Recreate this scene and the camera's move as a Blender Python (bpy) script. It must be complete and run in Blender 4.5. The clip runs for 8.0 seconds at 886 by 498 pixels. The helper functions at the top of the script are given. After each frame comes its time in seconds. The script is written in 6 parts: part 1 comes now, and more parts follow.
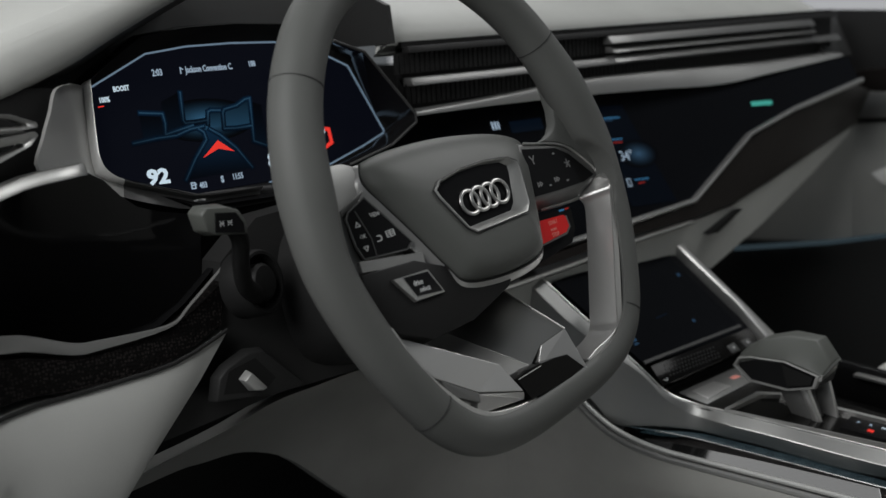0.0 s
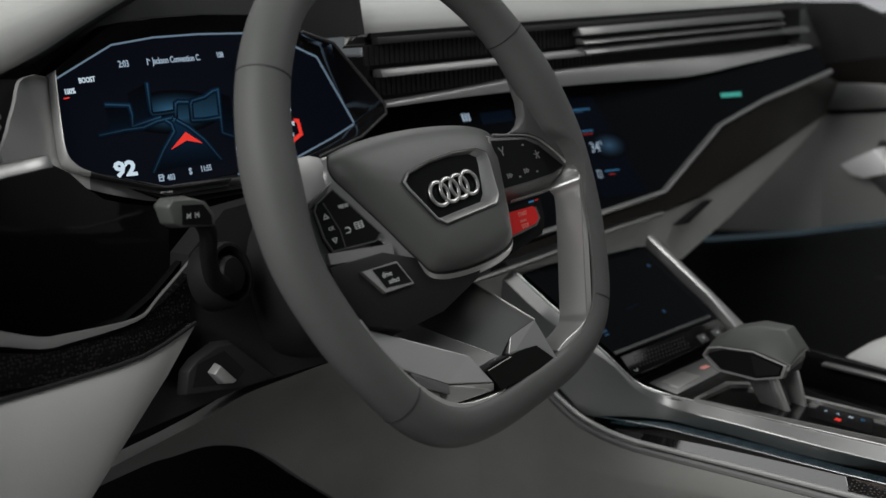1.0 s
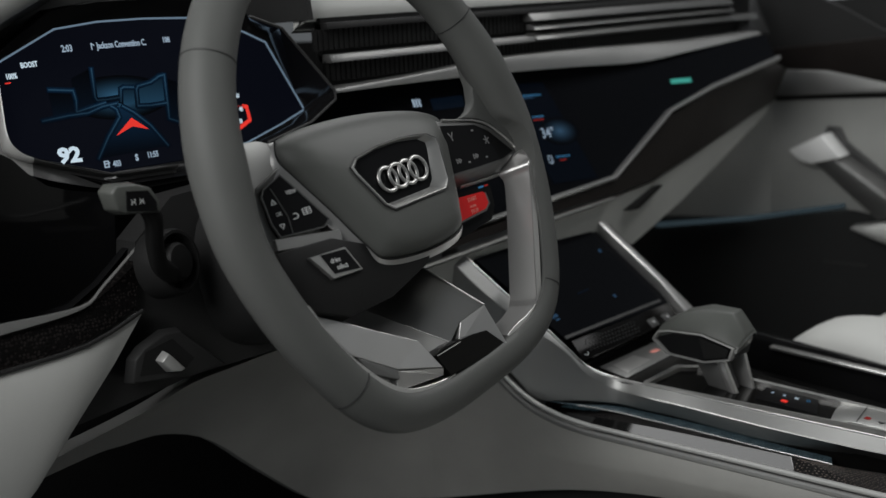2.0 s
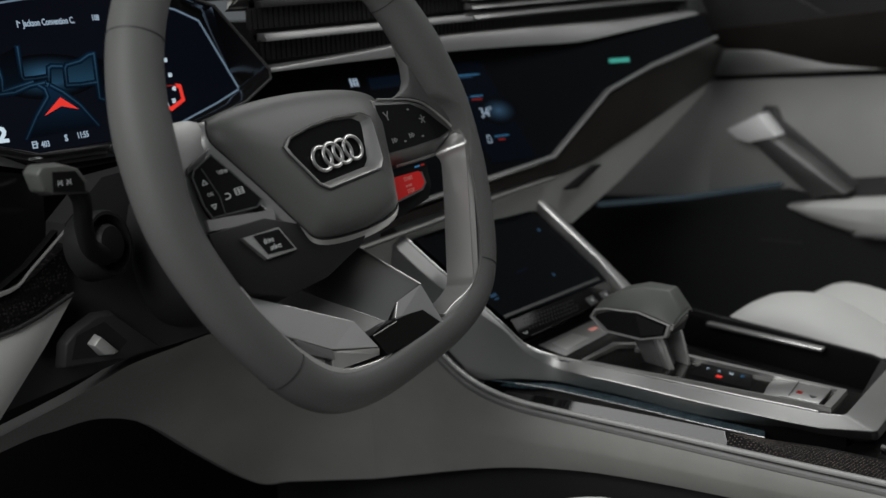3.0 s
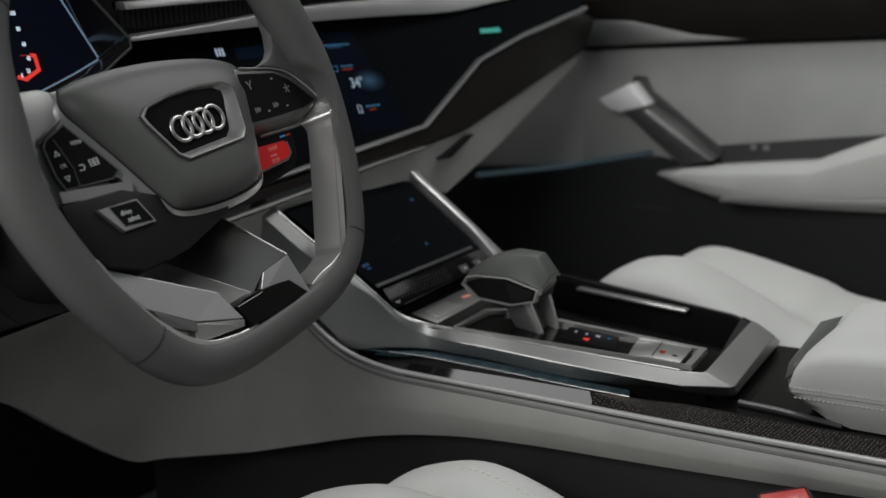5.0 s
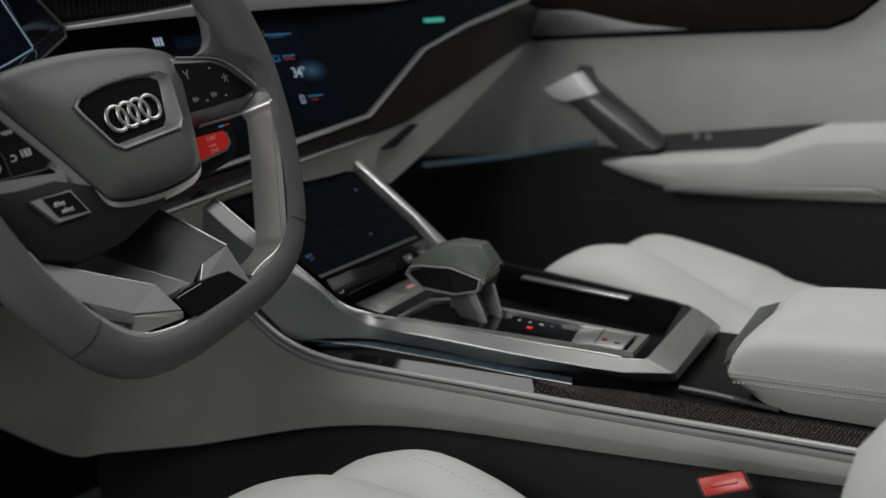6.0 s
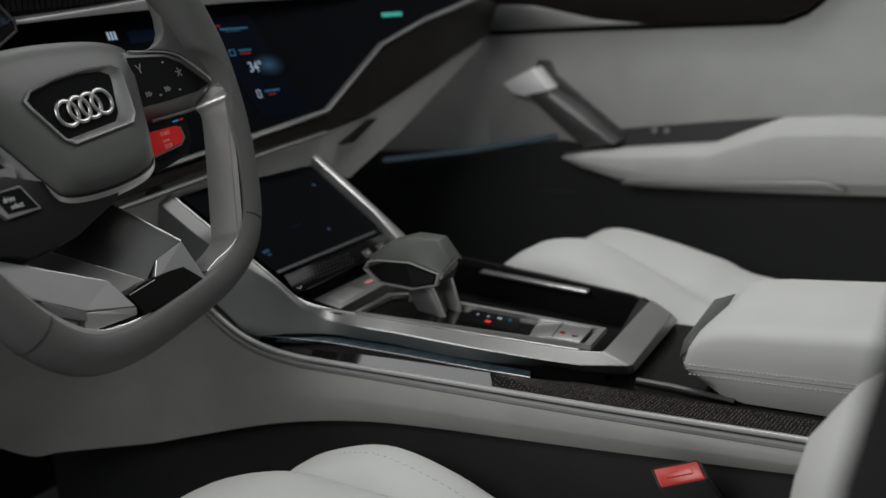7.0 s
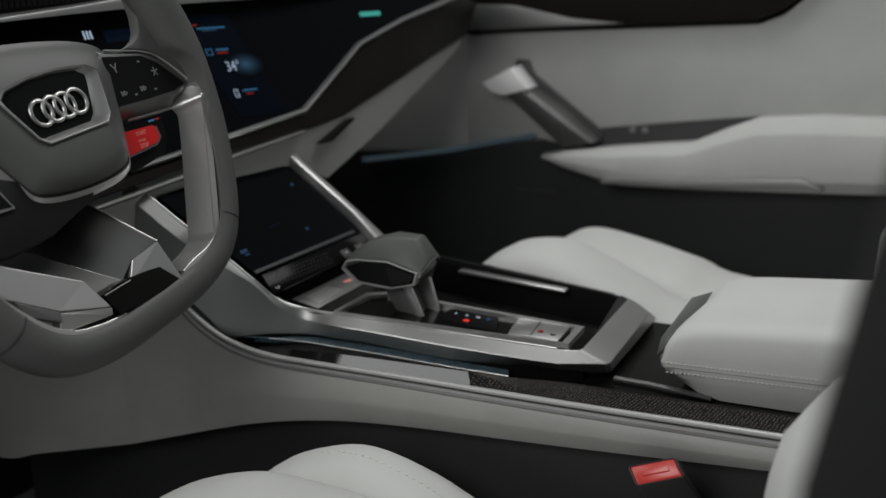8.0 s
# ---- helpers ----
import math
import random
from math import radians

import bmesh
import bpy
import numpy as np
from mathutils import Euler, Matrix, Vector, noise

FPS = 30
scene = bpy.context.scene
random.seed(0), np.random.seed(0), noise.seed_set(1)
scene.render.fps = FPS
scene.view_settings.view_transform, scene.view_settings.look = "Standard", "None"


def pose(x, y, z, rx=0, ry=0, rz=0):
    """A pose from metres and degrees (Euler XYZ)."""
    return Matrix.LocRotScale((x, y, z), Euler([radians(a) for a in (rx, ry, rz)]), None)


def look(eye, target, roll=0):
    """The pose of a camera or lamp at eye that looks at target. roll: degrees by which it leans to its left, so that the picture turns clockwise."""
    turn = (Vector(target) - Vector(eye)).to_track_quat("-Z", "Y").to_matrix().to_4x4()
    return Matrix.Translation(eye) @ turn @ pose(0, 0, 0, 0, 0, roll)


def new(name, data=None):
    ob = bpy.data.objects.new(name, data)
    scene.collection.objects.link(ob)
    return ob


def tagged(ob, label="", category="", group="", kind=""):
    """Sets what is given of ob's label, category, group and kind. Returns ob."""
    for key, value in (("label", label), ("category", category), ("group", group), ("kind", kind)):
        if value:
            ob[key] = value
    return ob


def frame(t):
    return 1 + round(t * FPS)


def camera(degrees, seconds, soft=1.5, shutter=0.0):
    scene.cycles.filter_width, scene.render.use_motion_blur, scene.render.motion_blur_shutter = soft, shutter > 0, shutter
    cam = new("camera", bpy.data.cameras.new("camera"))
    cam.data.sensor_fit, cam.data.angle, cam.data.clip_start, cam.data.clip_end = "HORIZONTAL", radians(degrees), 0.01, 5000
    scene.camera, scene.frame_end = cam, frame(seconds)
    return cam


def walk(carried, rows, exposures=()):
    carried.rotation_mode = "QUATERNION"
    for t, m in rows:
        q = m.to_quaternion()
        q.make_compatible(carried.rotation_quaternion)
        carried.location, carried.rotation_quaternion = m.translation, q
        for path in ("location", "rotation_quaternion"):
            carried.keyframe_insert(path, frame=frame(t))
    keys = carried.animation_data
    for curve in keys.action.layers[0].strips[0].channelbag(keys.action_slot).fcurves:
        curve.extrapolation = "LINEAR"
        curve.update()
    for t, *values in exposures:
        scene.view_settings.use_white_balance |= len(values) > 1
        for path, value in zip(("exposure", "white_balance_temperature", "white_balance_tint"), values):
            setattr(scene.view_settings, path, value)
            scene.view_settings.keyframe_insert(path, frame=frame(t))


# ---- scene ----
cam = camera(44.80, 8.0)
# seconds, eye, yaw, pitch and roll in degrees
PATH = [
    (0.0, -0.6373, -0.6143, 0.7909, -43.372, -8.874, -2.774),
    (0.5, -0.6359, -0.6155, 0.7909, -43.904, -9.078, -2.760),
    (1.0, -0.6331, -0.6173, 0.7899, -44.672, -9.342, -2.773),
    (2.5, -0.6238, -0.6262, 0.7861, -48.192, -10.608, -2.702),
    (3.0, -0.6191, -0.6301, 0.7845, -49.581, -11.183, -2.688),
    (3.5, -0.6160, -0.6332, 0.7825, -51.093, -11.634, -2.668),
    (4.0, -0.6123, -0.6391, 0.7807, -52.594, -12.059, -2.632),
    (4.5, -0.6110, -0.6451, 0.7798, -53.990, -12.452, -2.605),
    (6.0, -0.6030, -0.6599, 0.7769, -57.854, -13.377, -2.486),
    (6.5, -0.6010, -0.6629, 0.7760, -58.924, -13.600, -2.407),
    (7.0, -0.5992, -0.6654, 0.7754, -59.790, -13.697, -2.401),
    (7.5, -0.5983, -0.6683, 0.7756, -60.321, -13.756, -2.354),
    (8.0, -0.5976, -0.6692, 0.7749, -60.770, -13.755, -2.347),
]
walk(cam, [(t, pose(x, y, z, 90 + pitch, 0, yaw) @ pose(0, 0, 0, 0, 0, roll)) for t, x, y, z, yaw, pitch, roll in PATH])
cam.data.dof.use_dof, cam.data.dof.focus_distance, cam.data.dof.aperture_fstop = True, 0.93, 4.5

# ---- light ----
world = bpy.data.worlds.new("studio")
scene.world = world
world.use_nodes = True
wn = world.node_tree.nodes
wn["Background"].inputs[0].default_value = (0.88, 0.95, 1.0, 1)
wn["Background"].inputs[1].default_value = 0.105
scene.view_settings.exposure = 0.0


def area_lamp(name, eye, target, sx, sy, power, colour=(1, 0.98, 0.95)):
    d = bpy.data.lights.new(name, "AREA")
    d.shape, d.size, d.size_y, d.energy, d.color = "RECTANGLE", sx, sy, power, colour
    o = new(name, d)
    o.matrix_world = look(eye, target)
    return o


# white hall light through the glass roof and the open driver's door
area_lamp("roof_light", (1.02, -0.36, 1.95), (0.84, -0.38, 0.0), 0.8, 1.0, 14.0, (0.98, 0.985, 0.98))
area_lamp("windscreen_light", (0.45, 0.80, 1.80), (0.30, 0.0, 0.60), 1.5, 1.0, 8.6, (0.98, 0.985, 0.98))
area_lamp("door_light", (-0.90, -0.12, 1.22), (-0.05, 0.05, 0.65), 0.7, 0.7, 9.3, (0.98, 0.985, 0.98))

# ---- materials ----
def material(name, colour, rough=0.5, metal=0.0, grain=0.0, scale=400.0, bump=0.0, vary=0.12, coat=0.0, spec=0.5):
    m = bpy.data.materials.new(name)
    m.use_nodes = True
    n, l = m.node_tree.nodes, m.node_tree.links
    b = n["Principled BSDF"]
    b.inputs["Roughness"].default_value = rough
    b.inputs["Metallic"].default_value = metal
    b.inputs["Coat Weight"].default_value = coat
    b.inputs["Coat Roughness"].default_value = 0.04
    b.inputs["Specular IOR Level"].default_value = spec
    tc = n.new("ShaderNodeTexCoord")
    big = n.new("ShaderNodeTexNoise")
    big.inputs["Scale"].default_value = 14.0
    big.inputs["Detail"].default_value = 5.0
    l.new(tc.outputs["Object"], big.inputs["Vector"])
    fine = n.new("ShaderNodeTexNoise")
    fine.inputs["Scale"].default_value = scale
    fine.inputs["Detail"].default_value = 2.0
    l.new(tc.outputs["Object"], fine.inputs["Vector"])
    add = n.new("ShaderNodeMath")
    add.operation = "MULTIPLY_ADD"
    l.new(fine.outputs["Fac"], add.inputs[0])
    add.inputs[1].default_value = grain
    l.new(big.outputs["Fac"], add.inputs[2])
    ramp = n.new("ShaderNodeMapRange")
    ramp.inputs["From Min"].default_value = 0.25
    ramp.inputs["From Max"].default_value = 0.75 + grain
    ramp.inputs["To Min"].default_value = 1 - vary
    ramp.inputs["To Max"].default_value = 1 + vary
    l.new(add.outputs[0], ramp.inputs["Value"])
    mul = n.new("ShaderNodeVectorMath")
    mul.operation = "SCALE"
    mul.inputs[0].default_value = colour
    l.new(ramp.outputs[0], mul.inputs["Scale"])
    l.new(mul.outputs[0], b.inputs["Base Color"])
    rr = n.new("ShaderNodeMapRange")
    rr.inputs["To Min"].default_value = max(0.02, rough * 0.85)
    rr.inputs["To Max"].default_value = min(1, rough * 1.15)
    l.new(big.outputs["Fac"], rr.inputs["Value"])
    l.new(rr.outputs[0], b.inputs["Roughness"])
    if bump:
        bp = n.new("ShaderNodeBump")
        bp.inputs["Strength"].default_value = bump
        bp.inputs["Distance"].default_value = 0.0006
        l.new(fine.outputs["Fac"], bp.inputs["Height"])
        l.new(bp.outputs[0], b.inputs["Normal"])
    return m


def glow(name, colour, strength):
    m = bpy.data.materials.new(name)
    m.use_nodes = True
    b = m.node_tree.nodes["Principled BSDF"]
    b.inputs["Base Color"].default_value = (0.0035, 0.004, 0.0055, 1)
    b.inputs["Roughness"].default_value = 0.16
    b.inputs["Specular IOR Level"].default_value = 0.05
    b.inputs["Emission Color"].default_value = (*colour, 1)
    b.inputs["Emission Strength"].default_value = strength
    return m


def fade(name, colour, low, high, power=1.0):
    """A screen picture whose light runs from low at its foot to high at its top."""
    m = glow(name, colour, 0.0)
    nt = m.node_tree
    tc, sp = nt.nodes.new("ShaderNodeTexCoord"), nt.nodes.new("ShaderNodeSeparateXYZ")
    nt.links.new(tc.outputs["Generated"], sp.inputs[0])
    pw, mr = nt.nodes.new("ShaderNodeMath"), nt.nodes.new("ShaderNodeMapRange")
    pw.operation = "POWER"
    pw.inputs[1].default_value = power
    nt.links.new(sp.outputs["Z"], pw.inputs[0])
    mr.inputs["To Min"].default_value, mr.inputs["To Max"].default_value = low, high
    nt.links.new(pw.outputs[0], mr.inputs["Value"])
    nt.links.new(mr.outputs[0], nt.nodes["Principled BSDF"].inputs["Emission Strength"])
    return m


LEATHER = material("light_leather", (0.43, 0.434, 0.415), 0.48, grain=0.25, scale=900, bump=0.25, vary=0.09)
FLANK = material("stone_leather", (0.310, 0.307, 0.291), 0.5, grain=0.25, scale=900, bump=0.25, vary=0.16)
WHITE_LEATHER = material("pale_leather", (0.53, 0.532, 0.512), 0.6, grain=0.25, scale=900, bump=0.25, vary=0.06, spec=0.3)
RIM = material("grey_nappa", (0.096, 0.098, 0.094), 0.50, grain=0.25, scale=1100, bump=0.2, vary=0.10, spec=0.22)
PANELGREY = material("panel_silver", (0.36, 0.36, 0.35), 0.38, metal=0.3, grain=0.15, scale=1500, bump=0.04, vary=0.08)
COVER = material("cover_nappa", (0.080, 0.083, 0.078), 0.46, grain=0.25, scale=1100, bump=0.2, vary=0.08, spec=0.36)
KNOBGREY = material("knob_leather", (0.074, 0.078, 0.071), 0.45, grain=0.25, scale=1100, bump=0.2, vary=0.06)
SATIN = material("satin_silver", (0.58, 0.575, 0.56), 0.32, metal=0.9, grain=0.1, scale=1500, bump=0.04, vary=0.05)
PAINTSILVER = material("silver_paint", (0.375, 0.375, 0.366), 0.38, metal=0.88, grain=0.1, scale=1600, vary=0.05)
BEZEL = material("bezel_silver", (0.70, 0.695, 0.68), 0.36, metal=0.35, grain=0.1, scale=1500, vary=0.04)
LINING = material("silver_lining", (0.54, 0.535, 0.525), 0.34, metal=0.78, grain=0.1, scale=1500, bump=0.04, vary=0.05)
SPOKEGREY = material("spoke_silver", (0.27, 0.27, 0.265), 0.38, metal=0.5, grain=0.1, scale=1500, bump=0.04, vary=0.06)
CHROME = material("bright_chrome", (0.80, 0.80, 0.79), 0.12, metal=1.0, vary=0.03)
GLOSS = material("piano_black", (0.0095, 0.0095, 0.0100), 0.08, vary=0.05, spec=0.13)
DECKBLACK = material("deck_black", (0.0060, 0.0058, 0.0056), 0.16, vary=0.1, spec=0.07)
GLOSSDECK = material("lacquer_black", (0.008, 0.008, 0.008), 0.06, vary=0.05, spec=0.5, coat=1.0)
SCREEN = material("screen_glass", (0.0055, 0.006, 0.0075), 0.07, vary=0.05, spec=0.05)
ARMMETAL = material("brushed_arm_metal", (0.30, 0.30, 0.292), 0.33, metal=1.0, grain=0.12, scale=1500, vary=0.06)
GREYMETAL = material("grey_metal", (0.15, 0.15, 0.147), 0.36, metal=0.55, grain=0.1, scale=1500, vary=0.06)
DARKMETAL = material("dark_metal", (0.055, 0.055, 0.055), 0.34, metal=0.7, grain=0.1, scale=1500, vary=0.06)
DARK = material("dark_plastic", (0.023, 0.023, 0.023), 0.5, grain=0.3, scale=1200, bump=0.2, vary=0.15, spec=0.22)
GREYPLASTIC = material("graphite_plastic", (0.045, 0.045, 0.045), 0.45, grain=0.3, scale=1200, bump=0.2, vary=0.12)
CARPET = material("dark_carpet", (0.065, 0.067, 0.068), 0.9, grain=0.6, scale=1200, bump=0.4, vary=0.25)
CLOTH = material("dark_cloth", (0.026, 0.027, 0.027), 0.85, grain=0.6, scale=1500, bump=0.4, vary=0.2)
BLACK = material("black_void", (0.014, 0.014, 0.014), 0.8, vary=0.2, spec=0.1)
WOOD = material("dark_wood", (0.017, 0.0145, 0.0135), 0.30, grain=0.5, scale=220, bump=0.1, vary=0.3, spec=0.06)
def dotted(name, base, dot, scale):
    m = material(name, base, 0.55, grain=0.5, scale=700, bump=0.3, vary=0.2)
    n, l = m.node_tree.nodes, m.node_tree.links
    b = n["Principled BSDF"]
    tc = n.new("ShaderNodeTexCoord")
    vo = n.new("ShaderNodeTexVoronoi")
    vo.inputs["Scale"].default_value, vo.inputs["Randomness"].default_value = scale, 0.55
    l.new(tc.outputs["Object"], vo.inputs["Vector"])
    cut = n.new("ShaderNodeMapRange")
    cut.inputs["From Min"].default_value, cut.inputs["From Max"].default_value = 0.42, 0.30
    l.new(vo.outputs["Distance"], cut.inputs["Value"])
    mix = n.new("ShaderNodeMix")
    mix.data_type = "RGBA"
    mix.inputs["A"].default_value, mix.inputs["B"].default_value = (*base, 1), (*dot, 1)
    l.new(cut.outputs[0], mix.inputs["Factor"])
    l.new(mix.outputs["Result"], b.inputs["Base Color"])
    bp = n.new("ShaderNodeBump")
    bp.inputs["Strength"].default_value, bp.inputs["Distance"].default_value = 0.8, 0.001
    l.new(vo.outputs["Distance"], bp.inputs["Height"])
    l.new(bp.outputs[0], b.inputs["Normal"])
    return m


MESH = dotted("perforated_brown", (0.005, 0.0046, 0.0046), (0.018, 0.0155, 0.015), 330.0)
MESH.node_tree.nodes["Principled BSDF"].inputs["Specular IOR Level"].default_value = 0.06
GROOVE = dotted("lit_perforation", (0.020, 0.030, 0.036), (0.10, 0.14, 0.16), 420.0)
GROOVE.node_tree.nodes["Principled BSDF"].inputs["Emission Color"].default_value = (0.20, 0.42, 0.52, 1)
GROOVE.node_tree.nodes["Principled BSDF"].inputs["Emission Strength"].default_value = 0.022
DOT = material("bronze_dot", (0.12, 0.095, 0.080), 0.45, metal=0.3, vary=0.2)
RED = material("red_key", (0.66, 0.014, 0.014), 0.40, vary=0.05, spec=0.25)
BUCKLERED = material("buckle_red", (0.46, 0.03, 0.022), 0.35, vary=0.06)
SATINBLACK = material("satin_black", (0.014, 0.014, 0.014), 0.50, grain=0.2, scale=1200, bump=0.1, vary=0.12, spec=0.14)
THREAD = material("thread", (0.62, 0.62, 0.58), 0.7, vary=0.1)
DARKTHREAD = material("dark_seam", (0.02, 0.02, 0.02), 0.8, vary=0.1)
DIMSYMBOL = material("printed_dim_symbol", (0.20, 0.20, 0.20), 0.5, vary=0.04)
# satin metal cap: the lamp's reflection is put into a near-white colour
CAP_GLARE = material("cap_glare_white", (0.88, 0.88, 0.87), 0.32, metal=0.0, vary=0.03)
SYMBOL = material("printed_symbol", (0.62, 0.63, 0.63), 0.5, vary=0.04)
REDSYMBOL = material("printed_red", (0.80, 0.30, 0.25), 0.5, vary=0.04)
# emission stands in for the light that falls on the hall wall
HALL_GLOW = glow("hall_wall_glow", (0.95, 0.97, 1.0), 0.42)
GLOW_WHITE = glow("glow_white", (0.72, 0.88, 1.0), 0.75)
GLOW_SOFT = glow("glow_soft_white", (0.62, 0.80, 1.0), 0.46)
GLOW_BLUE = glow("glow_blue", (0.09, 0.36, 0.70), 0.30)
GLOW_LINE = glow("glow_line", (0.30, 0.43, 0.58), 0.42)
GLOW_DEEP = glow("glow_deep_blue", (0.03, 0.09, 0.20), 0.035)
GLOW_RED = glow("glow_red", (1.0, 0.05, 0.035), 0.75)
GLOW_FAINT = glow("glow_faint_blue", (0.14, 0.36, 0.68), 0.11)
GLOW_DIMRED = glow("glow_dim_red", (0.8, 0.06, 0.05), 0.22)
GLOW_COLUMN = glow("glow_column", (0.02, 0.07, 0.17), 0.016)
LIT_SCREEN = glow("lit_screen_glass", (0.38, 0.48, 1.0), 0.0045)
MAP_LINE = fade("map_line_light", (0.13, 0.36, 0.60), 0.05, 0.15)
MAP_HALO = fade("map_halo_light", (0.04, 0.22, 0.50), 0.022, 0.085)
MAP_HAZE = fade("map_haze_light", (0.03, 0.17, 0.42), 0.012, 0.040)
MAP_BLOCK = fade("map_block_light", (0.07, 0.26, 0.48), 0.150, 0.030)
MAP_GROUND = fade("map_ground_light", (0.03, 0.13, 0.30), 0.030, 0.001, 0.6)
MAP_ROAD = fade("map_road_light", (0.03, 0.16, 0.38), 0.004, 0.100, 1.3)


def bloom(name, colour, strength):
    """A screen picture whose light fades from its middle to its rim."""
    m = glow(name, colour, 0.0)
    nt = m.node_tree
    tc, mp, gr, mr = (nt.nodes.new(k) for k in ("ShaderNodeTexCoord", "ShaderNodeMapping", "ShaderNodeTexGradient", "ShaderNodeMapRange"))
    gr.gradient_type = "QUADRATIC_SPHERE"
    mp.inputs["Location"].default_value = (-1, 0, -1)
    mp.inputs["Scale"].default_value = (2, 0, 2)
    nt.links.new(tc.outputs["Generated"], mp.inputs["Vector"])
    nt.links.new(mp.outputs[0], gr.inputs[0])
    mr.inputs["To Max"].default_value = strength
    nt.links.new(gr.outputs["Fac"], mr.inputs["Value"])
    nt.links.new(mr.outputs[0], nt.nodes["Principled BSDF"].inputs["Emission Strength"])
    return m


MAP_BLOOM = bloom("map_bloom_light", (0.10, 0.34, 0.62), 0.30)
WEATHER = bloom("weather_light", (0.16, 0.38, 0.66), 0.16)
GLOW_TEAL = glow("glow_teal", (0.12, 0.75, 0.62), 0.42)
GLOW_STRIP = glow("glow_strip", (0.25, 0.38, 0.46), 0.10)

# ---- builders ----
def link(name, bm, mat, parent=None, label="", smooth=True, bevel=0.0, angle=35, sharp=40):
    me = bpy.data.meshes.new(name)
    bmesh.ops.remove_doubles(bm, verts=bm.verts, dist=1e-6)
    bmesh.ops.recalc_face_normals(bm, faces=bm.faces)
    if bevel:
        edges = [e for e in bm.edges if len(e.link_faces) == 2 and e.calc_face_angle(0) > radians(angle)]
        bmesh.ops.bevel(bm, geom=edges, offset=bevel, segments=2, profile=0.5, affect="EDGES", clamp_overlap=True)
    for f in bm.faces:
        f.smooth = smooth
    if smooth:
        for e in bm.edges:
            if len(e.link_faces) == 2 and e.calc_face_angle(0) > radians(sharp):
                e.smooth = False
    bm.to_mesh(me)
    bm.free()
    me.materials.append(mat)
    ob = new(name, me)
    if parent is not None:
        ob.parent = parent
        ob.matrix_parent_inverse = Matrix.Translation(-Vector(parent["base"])) if "base" in parent else Matrix.Identity(4)
    if label:
        ob["label"] = label
    return ob


def part(name, bm, mat, parent, label="", **k):
    return link(name, bm, mat, parent, label, **k)


def thing(name, at, label, category, group="", kind=""):
    e = new(name)
    e.empty_display_size = 0.05
    e.location = at
    e["base"] = tuple(at)
    return tagged(e, label, category, group, kind)


def single(name, bm, mat, label, category, group="", kind="", **k):
    return tagged(link(name, bm, mat, None, **k), label, category, group, kind)


def curve(pts, n=6, closed=False):
    """Points on a smooth line through pts (2D or 3D)."""
    p = [Vector(q) for q in pts]
    out, m = [], len(p)
    for i in range(m if closed else m - 1):
        if closed:
            a, b, c, d = p[i - 1], p[i], p[(i + 1) % m], p[(i + 2) % m]
        else:
            a, b, c, d = p[max(i - 1, 0)], p[i], p[i + 1], p[min(i + 2, m - 1)]
        for k in range(n):
            t = k / n
            out.append(0.5 * ((2 * b) + (c - a) * t + (2 * a - 5 * b + 4 * c - d) * t * t + (3 * b - a - 3 * c + d) * t ** 3))
    if not closed:
        out.append(p[-1])
    return out


def loft(rings, closed=True, caps=True, bm=None):
    """Faces between successive rings of points with equal counts."""
    bm = bm or bmesh.new()
    vs = [[bm.verts.new(Vector(q)) for q in r] for r in rings]
    m = len(vs[0])
    for a, b in zip(vs, vs[1:]):
        for i in range(m if closed else m - 1):
            j = (i + 1) % m
            bm.faces.new((a[i], a[j], b[j], b[i]))
    if caps and closed:
        bm.faces.new(vs[0][::-1])
        bm.faces.new(vs[-1])
    return bm


def prism(pts, d0, d1, m=None, bm=None, inset=0.0):
    """A plate with outline pts (2D) between local heights d0 and d1; inset shrinks the far face."""
    m = m or Matrix.Identity(4)
    c = sum((Vector(p) for p in pts), Vector((0, 0))) / len(pts)
    def ring(d, s):
        return [m @ Vector((*(Vector(p) + (c - Vector(p)).normalized() * s), d)) for p in pts]
    return loft([ring(d0, 0), ring(d1, inset)], bm=bm)


def slab(quad, thick, bm=None):
    """A sheet over the 3D points of quad, given thickness against its normal."""
    q = [Vector(p) for p in quad]
    nrm = Vector((0, 0, 0))
    for i, p in enumerate(q):
        r = q[(i + 1) % len(q)]
        nrm += p.cross(r)
    nrm.normalize()
    return loft([[p - nrm * thick for p in q], q], bm=bm)


def band(line_a, line_b, thick, bm=None, way=None):
    """A sheet between two lines with equal counts, with thickness along way."""
    bm = bm or bmesh.new()
    rings = []
    for i, (a, b) in enumerate(zip(line_a, line_b)):
        a, b = Vector(a), Vector(b)
        j, k = min(i + 1, len(line_a) - 1), max(i - 1, 0)
        t = (Vector(line_a[j]) - Vector(line_a[k])).normalized()
        w = Vector(way) if way else t.cross(b - a).normalized()
        rings.append([a, b, b + w * thick, a + w * thick])
    return loft(rings, bm=bm)


def sheet(grid, thick, way, bm=None):
    """A curved sheet over rows of points, with thickness along way."""
    bm = bm or bmesh.new()
    w = Vector(way).normalized() * thick
    rows = [[Vector(p) for p in r] for r in grid]
    rings = []
    for r in rows:
        rings.append(r + [p + w for p in reversed(r)])
    return loft(rings, bm=bm)


